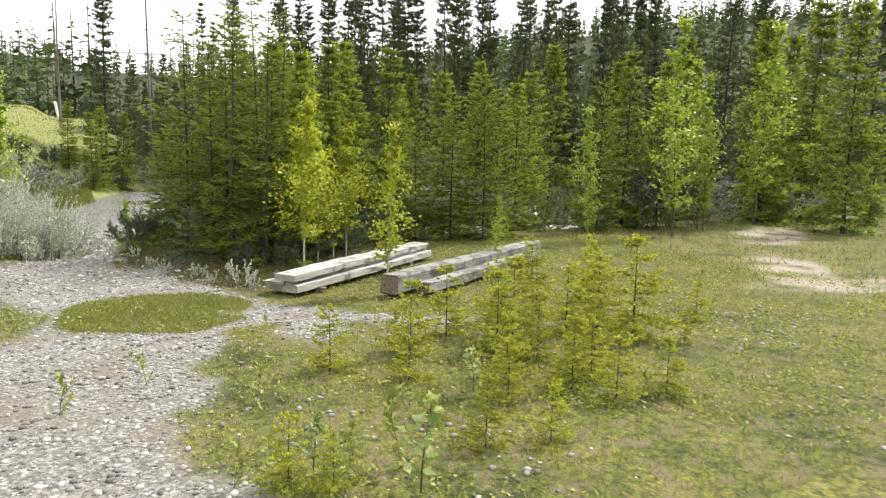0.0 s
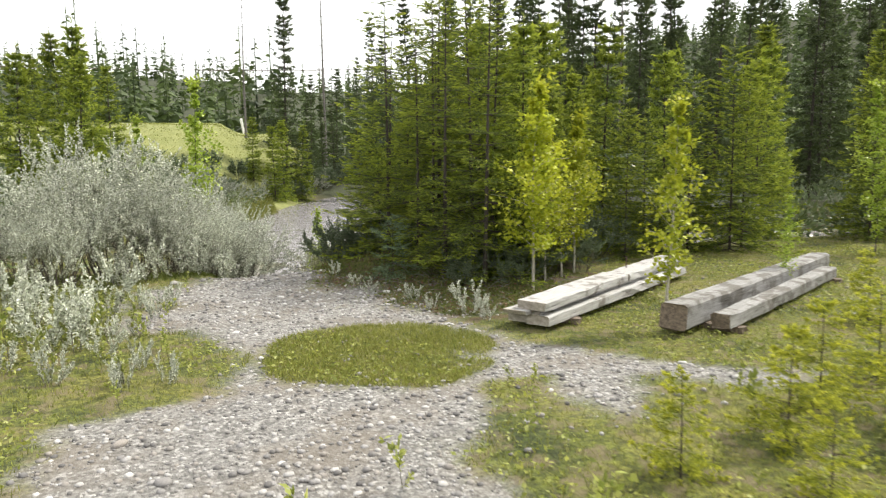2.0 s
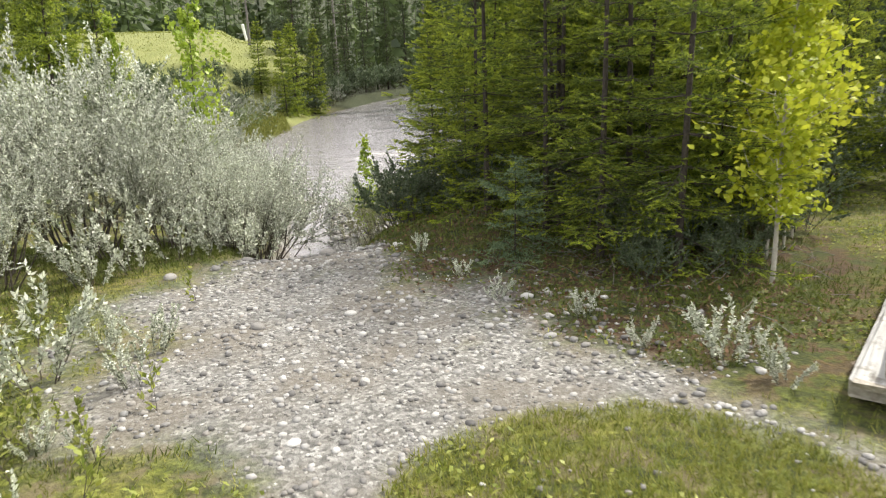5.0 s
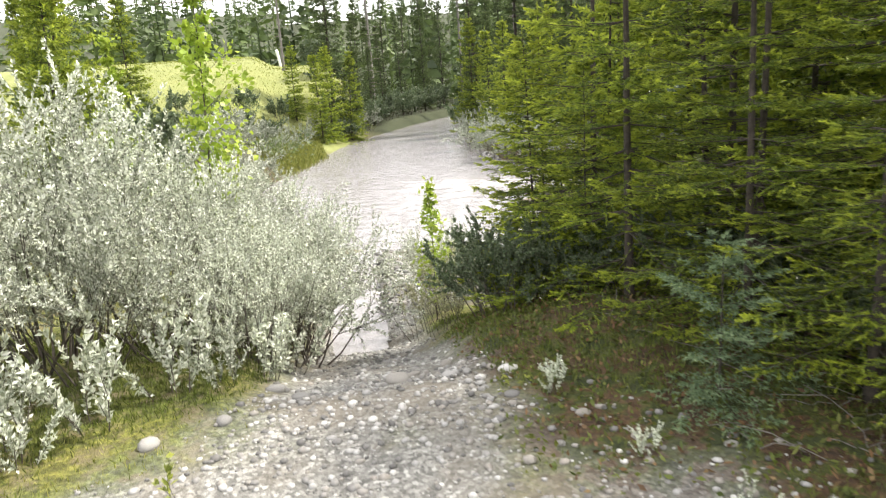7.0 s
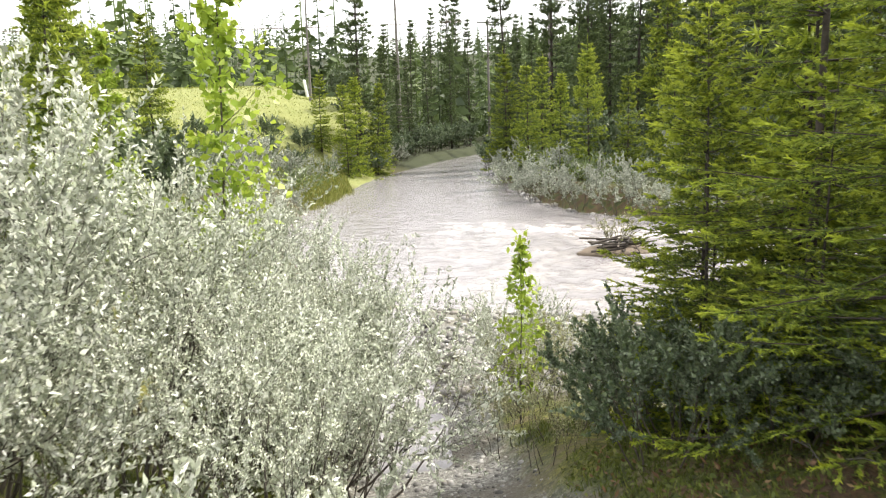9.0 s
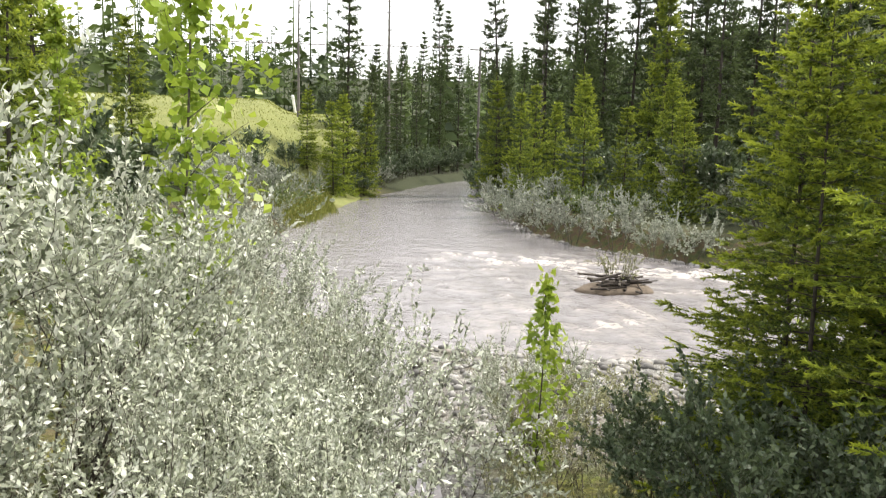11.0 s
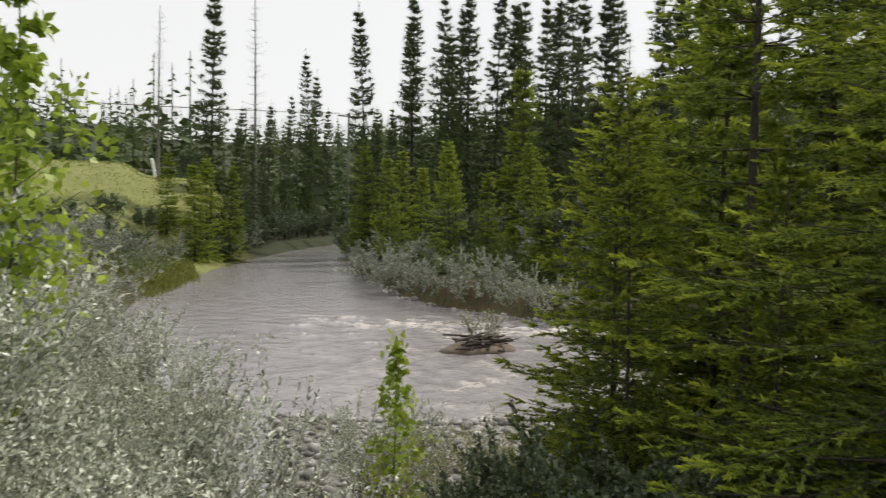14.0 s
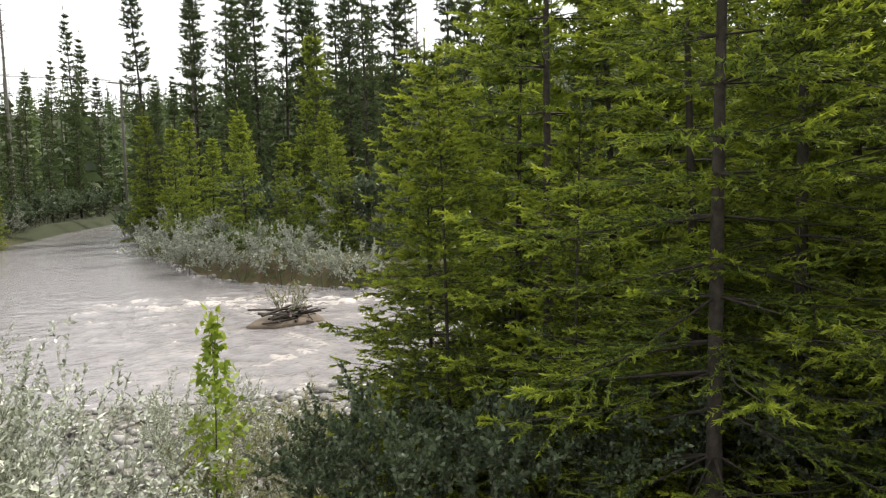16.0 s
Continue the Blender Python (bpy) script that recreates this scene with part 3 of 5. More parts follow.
def build_ground():
    gx, gy = spaced(-5, 11, 0.16, 2500), spaced(2, 20, 0.14, 2500)
    gx = np.concatenate([gx[gx < 11], np.arange(11, 21, 0.3), 21 * 1.09 ** np.arange(1, 57)])
    gy = np.concatenate([gy[gy < 20], np.arange(20, 52, 0.28), np.arange(52, 78, 0.42), 78 * 1.04 ** np.arange(1, 90)])
    X, Y = np.meshgrid(gx, gy)
    Z = ground_z(X, Y)
    near = (np.abs(X - 4) < 30) & (np.abs(Y - 18) < 45)
    jitter = np.zeros_like(Z)
    for i, j in zip(*np.nonzero(near)):
        jitter[i, j] = rough_z(X[i, j], Y[i, j])
    Z = Z + jitter
    G = np.zeros_like(Z)
    box = (X > -8) & (X < 26) & (Y > -3) & (Y < 80)
    G[box] = gravel_mask(X[box], Y[box])
    field = smooth(40, 44, Y) * smooth(75, 70, Y) * smooth(5, 3.6, X) * smooth(-60, -50, X)
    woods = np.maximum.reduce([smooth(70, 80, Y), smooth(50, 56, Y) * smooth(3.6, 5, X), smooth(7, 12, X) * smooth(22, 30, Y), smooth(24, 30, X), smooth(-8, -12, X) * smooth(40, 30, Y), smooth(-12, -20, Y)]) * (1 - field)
    nx, ny = len(gx), len(gy)
    idx = np.arange(nx * ny).reshape(ny, nx)
    F = np.stack([idx[:-1, :-1], idx[:-1, 1:], idx[1:, 1:], idx[1:, :-1]], -1).reshape(-1, 4)
    V = np.stack([X, Y, Z], -1).reshape(-1, 3)
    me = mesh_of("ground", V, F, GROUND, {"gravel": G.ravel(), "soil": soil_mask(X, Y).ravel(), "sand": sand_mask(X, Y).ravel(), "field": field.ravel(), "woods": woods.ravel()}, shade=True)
    tagged(new("ground", me), "grassy clearing with grey gravel pad sloping to the river", "ground", kind="structure")


def build_water():
    step = 0.16
    gx, gy = np.arange(-3, 12, step), np.arange(14, 50, step)
    def sheet(gx, gy, V, F, foam):
        X, Y = np.meshgrid(gx, gy)
        sd = np.minimum(river_gap(X, Y), channel_gap(X, Y))
        line = np.abs((Y - 27.6) + 0.7 * (X - 4.2))
        riff = smooth(1.7, 0.3, line) * smooth(2.6, 4.2, X) * smooth(10.5, 8.5, X)
        riff = np.maximum(riff, smooth(1.2, 0.3, np.hypot((X - 4.1) / 1.1, (Y - 21.2) / 0.6)) * 0.9)
        riff = np.maximum(riff, 0.25 * smooth(1.0, 3.0, X) * smooth(30, 27, Y))
        wav = np.array([0.4 * noise.noise(Vector((a * 1.3 + b * 0.5, b * 1.1, 0))) + 0.6 * noise.noise(Vector((a * 3.4, b * 2.6 + a, 5))) for a, b in zip(X.ravel(), Y.ravel())]).reshape(X.shape)
        Z = WATER_Z + wav * (0.022 + 0.11 * riff)
        nx = len(gx)
        idx = np.arange(X.size).reshape(X.shape) + sum(len(v) for v in V)
        keep = ((sd[:-1, :-1] < 0.9) | (sd[1:, 1:] < 0.9))
        F.append(np.stack([idx[:-1, :-1], idx[:-1, 1:], idx[1:, 1:], idx[1:, :-1]], -1)[keep])
        V.append(np.stack([X, Y, Z], -1).reshape(-1, 3))
        foam.append(np.clip(riff * (0.3 + 2.4 * wav), 0, 1).ravel())
    V, F, foam = [], [], []
    sheet(gx, gy, V, F, foam)
    sheet(np.arange(-3, 42, 0.7), np.arange(gy[-1], 118, 0.7), V, F, foam)
    sheet(np.arange(gx[-1], 42, 0.5), np.arange(12, gy[-1], 0.5), V, F, foam)
    me = mesh_of("water", np.concatenate(V), np.concatenate(F), WATER, {"foam": np.concatenate(foam)}, shade=True)
    tagged(new("water", me), "shallow silty brown river with pale riffles", "river", kind="structure")


build_ground()
build_water()


def on_ground(x, y, turn=0.0, size=1.0, sink=0.02, tilt=(0, 0)):
    z = float(ground_z(x, y)) + rough_z(x, y) - sink
    return Matrix.Translation((x, y, z)) @ Euler((tilt[0], tilt[1], turn)).to_matrix().to_4x4() @ Matrix.Scale(size, 4)


def plant(model, x, y, turn, size=1.0, tilt=(0, 0), label="", sink=0.02):
    ob = copy_thing(model, Matrix())
    ob.matrix_basis = on_ground(x, y, turn, size, sink, tilt)
    if label:
        ob["label"] = label
    return ob


def drop_model(model):
    for o in (*model.children_recursive, model):
        bpy.data.objects.remove(o)


# ---------------------------------------------------------------- the spruce grove on the near bank
rng = np.random.default_rng(11)
TREE = ("trunk", "branchwork", "needles")
grove = [assemble("spruce_tree", spruce_meshes(20 + i, 4.0, 0.98, SPRUCE, gap=0.17, per=6, step=0.075, blades=46, blade=0.023, width=0.009, bare=0.08, r0=0.032, twig=0.19, power=0.7, droop=0.35, tip_gain=1.45, fuzz=0.45, ahead=(0.8, 1.3)), TREE,
                  "young green spruce with drooping limbs in the riverside grove", "tree", "spruce grove") for i in range(3)]
GROVE = [(1.92, 12.7, 0.98), (2.12, 13.7, 1.0), (2.71, 12.72, 1.08), (2.33, 11.05, 0.95), (2.69, 10.5, 0.95), (2.9, 11.6, 1.05), (2.45, 12.1, 0.95), (2.15, 11.75, 0.85), (3.35, 12.1, 1.0), (3.0, 13.4, 1.0)]
REAR = [(3.8, 13.2, 3.4), (3.4, 11.0, 3.3), (4.2, 11.7, 2.5), (4.6, 12.7, 2.7), (3.4, 12.8, 3.7), (2.6, 14.4, 3.3), (4.0, 14.2, 4.2), (4.8, 13.6, 4.0), (5.4, 14.4, 4.5), (3.35, 14.2, 4.0), (5.2, 13.0, 3.0), (6.2, 14.0, 4.2), (3.95, 12.4, 3.4), (3.0, 14.9, 3.6)]
for i, (x, y, s) in enumerate(GROVE):
    plant(grove[i % 3], x, y, rng.uniform(0, 6.3), s, tuple(rng.uniform(-0.03, 0.03, 2)))
young = assemble("spruce_tree", spruce_meshes(27, 2.6, 0.66, SPRUCE, gap=0.08, per=7, step=0.062, blades=36, blade=0.023, width=0.0095, bare=0.02, r0=0.016, twig=0.14, power=0.8, droop=0.25, tip_gain=1.6, fuzz=0.5, ahead=(0.8, 1.3)), TREE,
                 "bushy light green young spruce at the grove's edge", "tree", "spruce grove")
for x, y, s in [(1.72, 14.0, 0.9), (2.0, 14.5, 1.05), (2.35, 14.95, 0.9), (1.9, 13.35, 0.7), (7.55, 12.1, 1.3), (6.95, 12.4, 1.12), (6.3, 12.7, 0.85), (5.6, 12.1, 0.9), (8.1, 12.5, 1.2), (11.0, 12.6, 1.35), (13.2, 12.9, 1.4)]:
    plant(young, x, y, rng.uniform(0, 6.3), s)
for g in (*grove, young):
    drop_model(g)

# ---------------------------------------------------------------- silver willows at the ramp
willow = [assemble("willow_bush", leafy_meshes(40 + i, 12, 1.7, 0.013, WILLOW, BARK_WILLOW, per=8, L=0.037, W=0.016, depth=2, spread=0.46, lift=0.3, lean=0.75, ring=0.3, dense=True), ("branchwork", "foliage"),
                   "silver-leaved willow bush on the gravel bank", "shrub", "silver willows") for i in range(3)]
WILLOWS = [(-2.1, 13.6, 1.02), (-2.6, 12.5, 0.75), (-3.2, 13.0, 0.6), (-1.4, 14.1, 0.82), (-2.2, 14.0, 1.08), (-0.65, 14.9, 0.7), (-1.45, 15.3, 0.8), (-0.4, 16.0, 0.52),
           (-3.1, 14.2, 0.7), (-1.15, 13.45, 0.58), (1.35, 16.4, 0.5), (-0.42, 14.0, 0.46), (-0.66, 13.3, 0.5), (-1.65, 13.0, 0.66), (-0.42, 14.85, 0.66), (-0.42, 15.7, 0.6), (-0.6, 15.3, 0.72), (-3.9, 13.6, 0.5), (-0.9, 17.0, 0.62), (-0.75, 18.3, 0.8), (-1.3, 19.5, 0.9), (-0.3, 17.3, 0.62), (-1.7, 17.2, 0.8), (-2.4, 12.1, 0.6), (-2.5, 11.7, 0.5)]
for i, (x, y, s) in enumerate(WILLOWS):
    plant(willow[i % 3], x, y, rng.uniform(0, 6.3), s)

# ---------------------------------------------------------------- broadleaf saplings
WOOD = ("branchwork", "foliage")
aspen = [assemble("aspen_tree", column_meshes(60 + i, 3.7, 0.6, ASPEN, BARK_WILLOW, branches=32, per=58, L=0.075, W=0.055), WOOD,
                  "slender young aspen with bright green leaves", "tree", "young aspens") for i in range(2)]
birch = [assemble("birch_tree", column_meshes(64 + i, 2.5, (0.62, 0.45)[i], BIRCH, BARK_PALE, branches=34, per=(70, 40)[i], L=0.062, W=0.048, r0=0.02, bare=0.2), WOOD,
                  "young birch with yellow-green leaves and pale stem", "tree", "young birches") for i in range(2)]
slim = assemble("aspen_sapling", column_meshes(70, 1.5, 0.32, ASPEN, BARK_WILLOW, branches=24, per=22, L=0.065, W=0.04, r0=0.009, bare=0.15, hang=0.6), WOOD,
                "small bright green aspen sapling above the gravel bar", "tree")
arch = assemble("willow_bush", leafy_meshes(47, 6, 1.45, 0.013, WILLOW, BARK_WILLOW, per=5, L=0.04, W=0.016, depth=2, spread=0.6, lift=0.05, lean=1.3, ring=0.1, dense=True), WOOD,
                "sparse arching willow with dark bare limbs", "shrub", "silver willows")
plant(arch, -0.32, 14.9, 0.4, 0.9)
plant(arch, -0.6, 15.6, 2.6, 0.7)
plant(arch, -0.3, 15.3, 4.4, 0.7)
plant(arch, -0.25, 14.35, 1.2, 0.85)
plant(arch, -0.5, 13.9, 5.2, 0.75)
plant(aspen[0], -1.0, 15.75, 0.5, 1.0)
plant(slim, 1.15, 15.65, 2.1, 1.0)
for x, y, s, t in [(3.1, 10.0, 0.98, 0), (3.5, 7.8, 0.82, 1), (3.55, 10.55, 0.82, 2), (4.15, 11.0, 0.86, 4), (3.85, 10.75, 0.7, 3)]:
    plant(birch[int(t) % 2], x, y, t * 1.7, s)
for x, y, s, t in [(11.9, 11.2, 1.25, 5), (14.0, 12.3, 1.1, 6), (9.4, 11.0, 0.72, 2), (13.7, 11.9, 1.0, 1), (5.85, 8.95, 0.3, 3), (16.5, 12.6, 1.4, 4), (-2.2, 17.5, 0.8, 7)]:
    plant(aspen[int(t) % 2], x, y, t * 1.7, s)

# ---------------------------------------------------------------- middle and far trees
mid = [assemble("spruce_tree", spruce_meshes(80 + i, 8.0, 1.5, SPRUCE, gap=0.25, per=9, step=0.18, blades=8, blade=0.16, width=0.052, bare=0.03, r0=0.07, twig=0.32, power=0.85, tip_gain=1.0), TREE,
                "green spruce on the river bank", "tree", "bank spruces") for i in range(3)]
tall = [assemble("spruce_tree", spruce_meshes(90 + i, 15.0, 1.3, SPRUCE_DARK, gap=0.36, per=(8, 7, 6)[i], step=0.19, blades=8, blade=0.2, width=0.06, bare=0.05, r0=0.11, twig=0.3, power=0.8, droop=0.75, fuzz=1.05, tip_gain=0.5), TREE,
                 "tall narrow dark spruce across the river", "tree", "tall spruces") for i in range(3)]
dead = assemble("dead_spruce", spruce_meshes(97, 15.0, 0.85, DRY, gap=0.5, per=5, step=0.4, blades=1, blade=0.12, width=0.02, bare=0.15, r0=0.13, power=0.4, droop=0.5, bark=BARK_GREY), TREE,
                "bare grey dead spruce standing across the river", "tree")
MID = REAR + [(0.5, 47.5, 4.0), (9.24, 33.5, 4.4), (14.3, 37.6, 8.2), (9.95, 32.0, 3.5), (9.0, 35.7, 3.8), (8.5, 38.0, 4.4), (11.0, 30.3, 3.6), (-4.1, 21.9, 4.7), (-4.9, 25.5, 5.9), (-5.6, 22.6, 4.9),
       (-6.3, 30.6, 6.2), (-6.7, 42.9, 6.5), (14.6, 81.9, 16.0), (16.6, 88.0, 15.0), (8.2, 66.8, 9.5), (11.5, 76.0, 11.5), (16.0, 60.0, 9.0), (10.5, 42, 5.0), (12.0, 40, 5.4), (13.0, 34.5, 4.8),
       (12.6, 13.5, 4.4), (19.8, 11.4, 2.6), (17.5, 13.2, 5.6), (17.0, 10.4, 5.6), (19.8, 13.5, 6.5), (16.0, 14.8, 5.3),
       (21, 15, 6.2), (-8, 19, 5.2), (-9.5, 24, 6.5), (-7.6, 26.5, 6.0), (-11, 20, 6), (-6.8, 17.8, 4.2), (1.7, 45.8, 4.5), (3.5, 49, 5.0), (2.3, 47.0, 5.0), (4.2, 52, 6.5), (10.2, 47, 6.0),
       (13.8, 15.0, 4.6), (9.6, 14.0, 3.6), (10.8, 15.2, 4.4), (4.9, 14.6, 3.4), (5.6, 15.6, 3.8), (8.2, 15.0, 4.2), (15.2, 31, 6), (17, 28, 6.5), (13, 27.5, 5), (19, 25, 7), (22, 21.5, 7), (12.2, 26.8, 4.4), (-8.4, 36.0, 6.2), (-7.4, 21.5, 5.5), (-10.5, 30.0, 7.0), (-12.5, 26.0, 7.0), (6.2, 60.5, 7.0), (13.2, 58.0, 7.0), (5.0, 57.0, 7.5), (7.5, 63.5, 6.5), (9.5, 66.5, 7.5), (12.4, 71.5, 9.0), (15.5, 77.5, 11.0), (19.5, 79.5, 10.0), (22.5, 84.0, 12.0), (6.0, 58.5, 5.0), (14.5, 63.5, 7.5), (17.2, 67.0, 9.0), (20.5, 70.5, 10.0)]
for i, (x, y, h) in enumerate(MID):
    if y > 50:
        plant(tall[i % 3], x, y, rng.uniform(0, 6.3), h / 15.0 * 1.1)
        continue
    plant(mid[i % 3], x, y, rng.uniform(0, 6.3), h / 8.0, tuple(rng.uniform(-0.02, 0.02, 2)))
TALL = [(2.66, 49.4, 13.6, 0), (14.2, 50.9, 15, 0), (14.1, 46.6, 13.7, 0), (18.1, 51.4, 16.2, 0), (17.8, 47.1, 14.8, 0), (19.8, 43.7, 13.8, 0), (19.7, 41.4, 13.1, 0), (12.0, 51.6, 14.1, 0.09),
        (15.75, 36, 11.5, 0), (13.5, 43.7, 11, 0), (21, 34, 12.3, 0), (16.8, 41.7, 12.5, 0), (22, 38, 14, 0), (24, 44, 15, 0), (23, 30, 11.5, 0), (26, 33, 13, 0), (25, 26, 11, 0), (28, 28, 13, 0),
        (29, 22.5, 12, 0), (24, 24, 10, 0), (31, 26, 13.5, 0), (18.5, 33, 11, 0), (20.5, 28, 10, 0), (27, 38, 15, 0), (31, 34, 15, 0), (16, 56, 15, 0), (20, 57, 16, 0), (24, 52, 16, 0), (34, 20, 12, 0), (22, 47, 14, 0), (19, 38.5, 12.5, 0), (17.2, 44, 13, 0), (23.5, 34.5, 12, 0), (20.2, 49, 14.5, 0), (25.5, 40.5, 14, 0), (21.8, 31.5, 11, 0), (15.2, 47.5, 12, 0), (26, 30, 12, 0), (28.5, 32, 13, 0)]
for i, (x, y, h, lean) in enumerate(TALL):
    plant(tall[i % 3], x, y, rng.uniform(0, 6.3), h / 15.0, (0, lean))
for x, y, h in [(6.75, 63.0, 17.5), (15.2, 54, 12), (21.5, 40, 11), (0.2, 55, 10)]:
    plant(dead, x, y, rng.uniform(0, 6.3), h / 15.0)
for g in (*mid, *tall, dead, *aspen, *birch, slim, arch, *willow):
    drop_model(g)


def far_woods():
    """Hillside forest: thousands of small spruces in one mesh."""
    r2 = np.random.default_rng(5)
    kinds = []
    for k in range(6):
        n = 36
        u = np.sort(r2.uniform(0.04, 1, n)) ** 0.85
        a = r2.uniform(0, 6.283, n)
        rad = 0.17 * (1 - u) ** 0.8 + 0.012
        P = np.stack([0 * u, 0 * u, u], 1)
        D = np.stack([np.cos(a), np.sin(a), np.full(n, -0.35)], 1)
        V, F = leaf_shapes(P, D, rad * r2.uniform(0.7, 1.3, n), 0.11 * (1.1 - u), rng=r2)
        T, G = sticks([(0, 0, -0.06)], [(0, 0, 1.02)], 0.013, 0.003, 3)
        kinds.append((np.concatenate([V, T]), F, G + len(V)))
    VV, FF, TT, o = [], [], [], 0
    count = 0
    while count < 3700:
        az, r = (r2.uniform(-75, 100) if r2.random() < 0.55 else r2.uniform(14, 80)), 62 + 300 * r2.random() ** 1.4
        if r2.random() < 0.16:
            az = r2.uniform(100, 285)
            r = 45 + 120 * r2.random()
        x, y = r * math.sin(math.radians(az)), 11 + r * math.cos(math.radians(az))
        if -45 < x < 5 and 30 < y < 70 or float(river_gap(x, y)) < 3:
            continue
        V, F, G = kinds[r2.integers(6)]
        h = r2.uniform(6, 12) * (1.25 if r > 150 else 1)
        c, s = math.cos(az * 3), math.sin(az * 3)
        W = V * np.array([h * 1.1, h * 1.1, h]) @ np.array([[c, s, 0], [-s, c, 0], [0, 0, 1]]) + np.array([x, y, float(ground_z(x, y))])
        VV.append(W); FF.append(F + o); FF.append(G + o)
        TT.append(np.full(len(W), r2.uniform(0, 0.9) ** 2))
        o += len(W)
        count += 1
    me = mesh_of("far_woods", np.concatenate(VV), np.concatenate(FF), FAR, {"tip": np.concatenate(TT)})
    tagged(new("far_woods", me), "distant dark spruce forest on the hillside", "forest", kind="stuff")


far_woods()


# ---------------------------------------------------------------- undergrowth
rng = np.random.default_rng(31)
shrub = [assemble("shrub", leafy_meshes(110 + i, 10, 0.75, 0.008, SHRUB, BARK_WILLOW, per=9, L=0.03, W=0.017, depth=2, spread=0.55, lift=0.25, lean=0.6, ring=0.2, kids=2, dense=True), ("branchwork", "foliage"),
                  "low dark green shrub under the spruces", "shrub", "grove shrubs") for i in range(2)]
for x, y, s in [(1.22, 13.5, 0.95), (1.45, 13.75, 0.95), (1.42, 14.3, 0.85), (1.75, 13.3, 0.8), (2.1, 13.1, 0.85), (2.5, 10.75, 0.6), (1.7, 14.9, 0.9), (2.3, 12.45, 0.85), (2.75, 11.2, 0.8),
                (3.2, 10.6, 0.7), (3.4, 11.6, 0.8), (2.95, 10.3, 0.5), (1.9, 15.3, 0.8), (2.6, 14.9, 0.9), (2.55, 11.65, 0.7), (2.7, 12.0, 0.9), (3.0, 12.4, 0.9), (3.75, 11.05, 0.8), (4.1, 11.4, 0.9), (4.6, 11.9, 0.9), (5.1, 12.1, 0.9), (3.55, 10.9, 0.7), (4.4, 11.2, 0.7), (2.35, 10.35, 0.45), (5.8, 12.6, 0.9), (6.6, 12.9, 0.9)]:
    plant(shrub[rng.integers(2)], x, y, rng.uniform(0, 6.3), s)
bluish = assemble("spruce_sapling", spruce_meshes(133, 0.8, 0.44, BLUISH, gap=0.08, per=5, step=0.035, blades=14, blade=0.024, width=0.008, bare=0.08, r0=0.009, twig=0.09, power=0.6, droop=0.1), TREE,
                  "small blue-green spruce sapling in the moss", "tree")
bluish.matrix_basis = on_ground(1.68, 11.3, 0.6)
sprout = [assemble("willow_sprout", leafy_meshes(120 + i, 5, 0.5, 0.004, WILLOW, BARK_WILLOW, per=9, L=0.034, W=0.014, depth=1, spread=0.4, lift=0.3, lean=0.4, ring=0.06, kids=2, dense=True), ("branchwork", "foliage"),
                   "small silver-leaved willow sprout at the gravel's edge", "shrub", "willow sprouts") for i in range(2)]
for x, y, h in [(1.59, 9.9, 0.3), (1.67, 9.3, 0.25), (1.97, 8.95, 0.48), (2.07, 8.65, 0.34), (-1.63, 9.33, 0.55), (-1.59, 8.52, 0.55), (-1.1, 9.8, 0.3), (1.11, 11.0, 0.24), (-1.54, 7.69, 0.3), (-1.05, 7.42, 0.26),
                (-2.45, 11.0, 0.5), (-1.3, 8.34, 0.3), (-1.9, 8.9, 0.5), (-2.1, 7.9, 0.45), (-0.75, 7.5, 0.25), (-1.0, 8.0, 0.25), (-2.2, 9.6, 0.6), (-1.6, 10.0, 0.6), (0.95, 11.7, 0.3),
                (1.2, 10.4, 0.25), (-2.6, 10.4, 0.6), (-1.7, 11.9, 0.4), (-0.75, 12.6, 0.4), (-0.55, 12.95, 0.5), (-0.42, 13.4, 0.55), (-1.05, 12.5, 0.6), (-1.4, 12.2, 0.6), (-1.75, 12.0, 0.6)]:
    plant(sprout[rng.integers(2)], x, y, rng.uniform(0, 6.3), h / 0.62 * (1.35 if x < 0 else 1.05))
thin = [assemble("willow_bush", leafy_meshes(127 + i, 9, 0.8, 0.006, DRY, BARK_WILLOW, per=6, L=0.032, W=0.012, depth=2, spread=0.45, lift=0.25, lean=0.7, ring=0.25, kids=2), ("branchwork", "foliage"),
                 "thin straw-coloured willow brush on the gravel slope", "shrub", "willow brush") for i in range(2)]
for x, y, s in [(0.95, 15.4, 0.8), (1.25, 14.9, 0.8), (1.3, 15.9, 0.9), (1.9, 16.0, 0.9), (1.6, 17.0, 0.8), (0.95, 14.4, 0.6), (2.3, 16.6, 0.8)]:
    plant(thin[rng.integers(2)], x, y, rng.uniform(0, 6.3), s)
bright = assemble("green_sprout", leafy_meshes(125, 1, 0.5, 0.004, SEEDLING, BARK_WILLOW, per=3, L=0.055, W=0.03, depth=1, spread=0.4, lift=0.4, lean=0.1, ring=0.02, kids=2), ("branchwork", "foliage"),
                  "bright yellow-green leafy seedling in grass and gravel", "plant", "leafy seedlings")
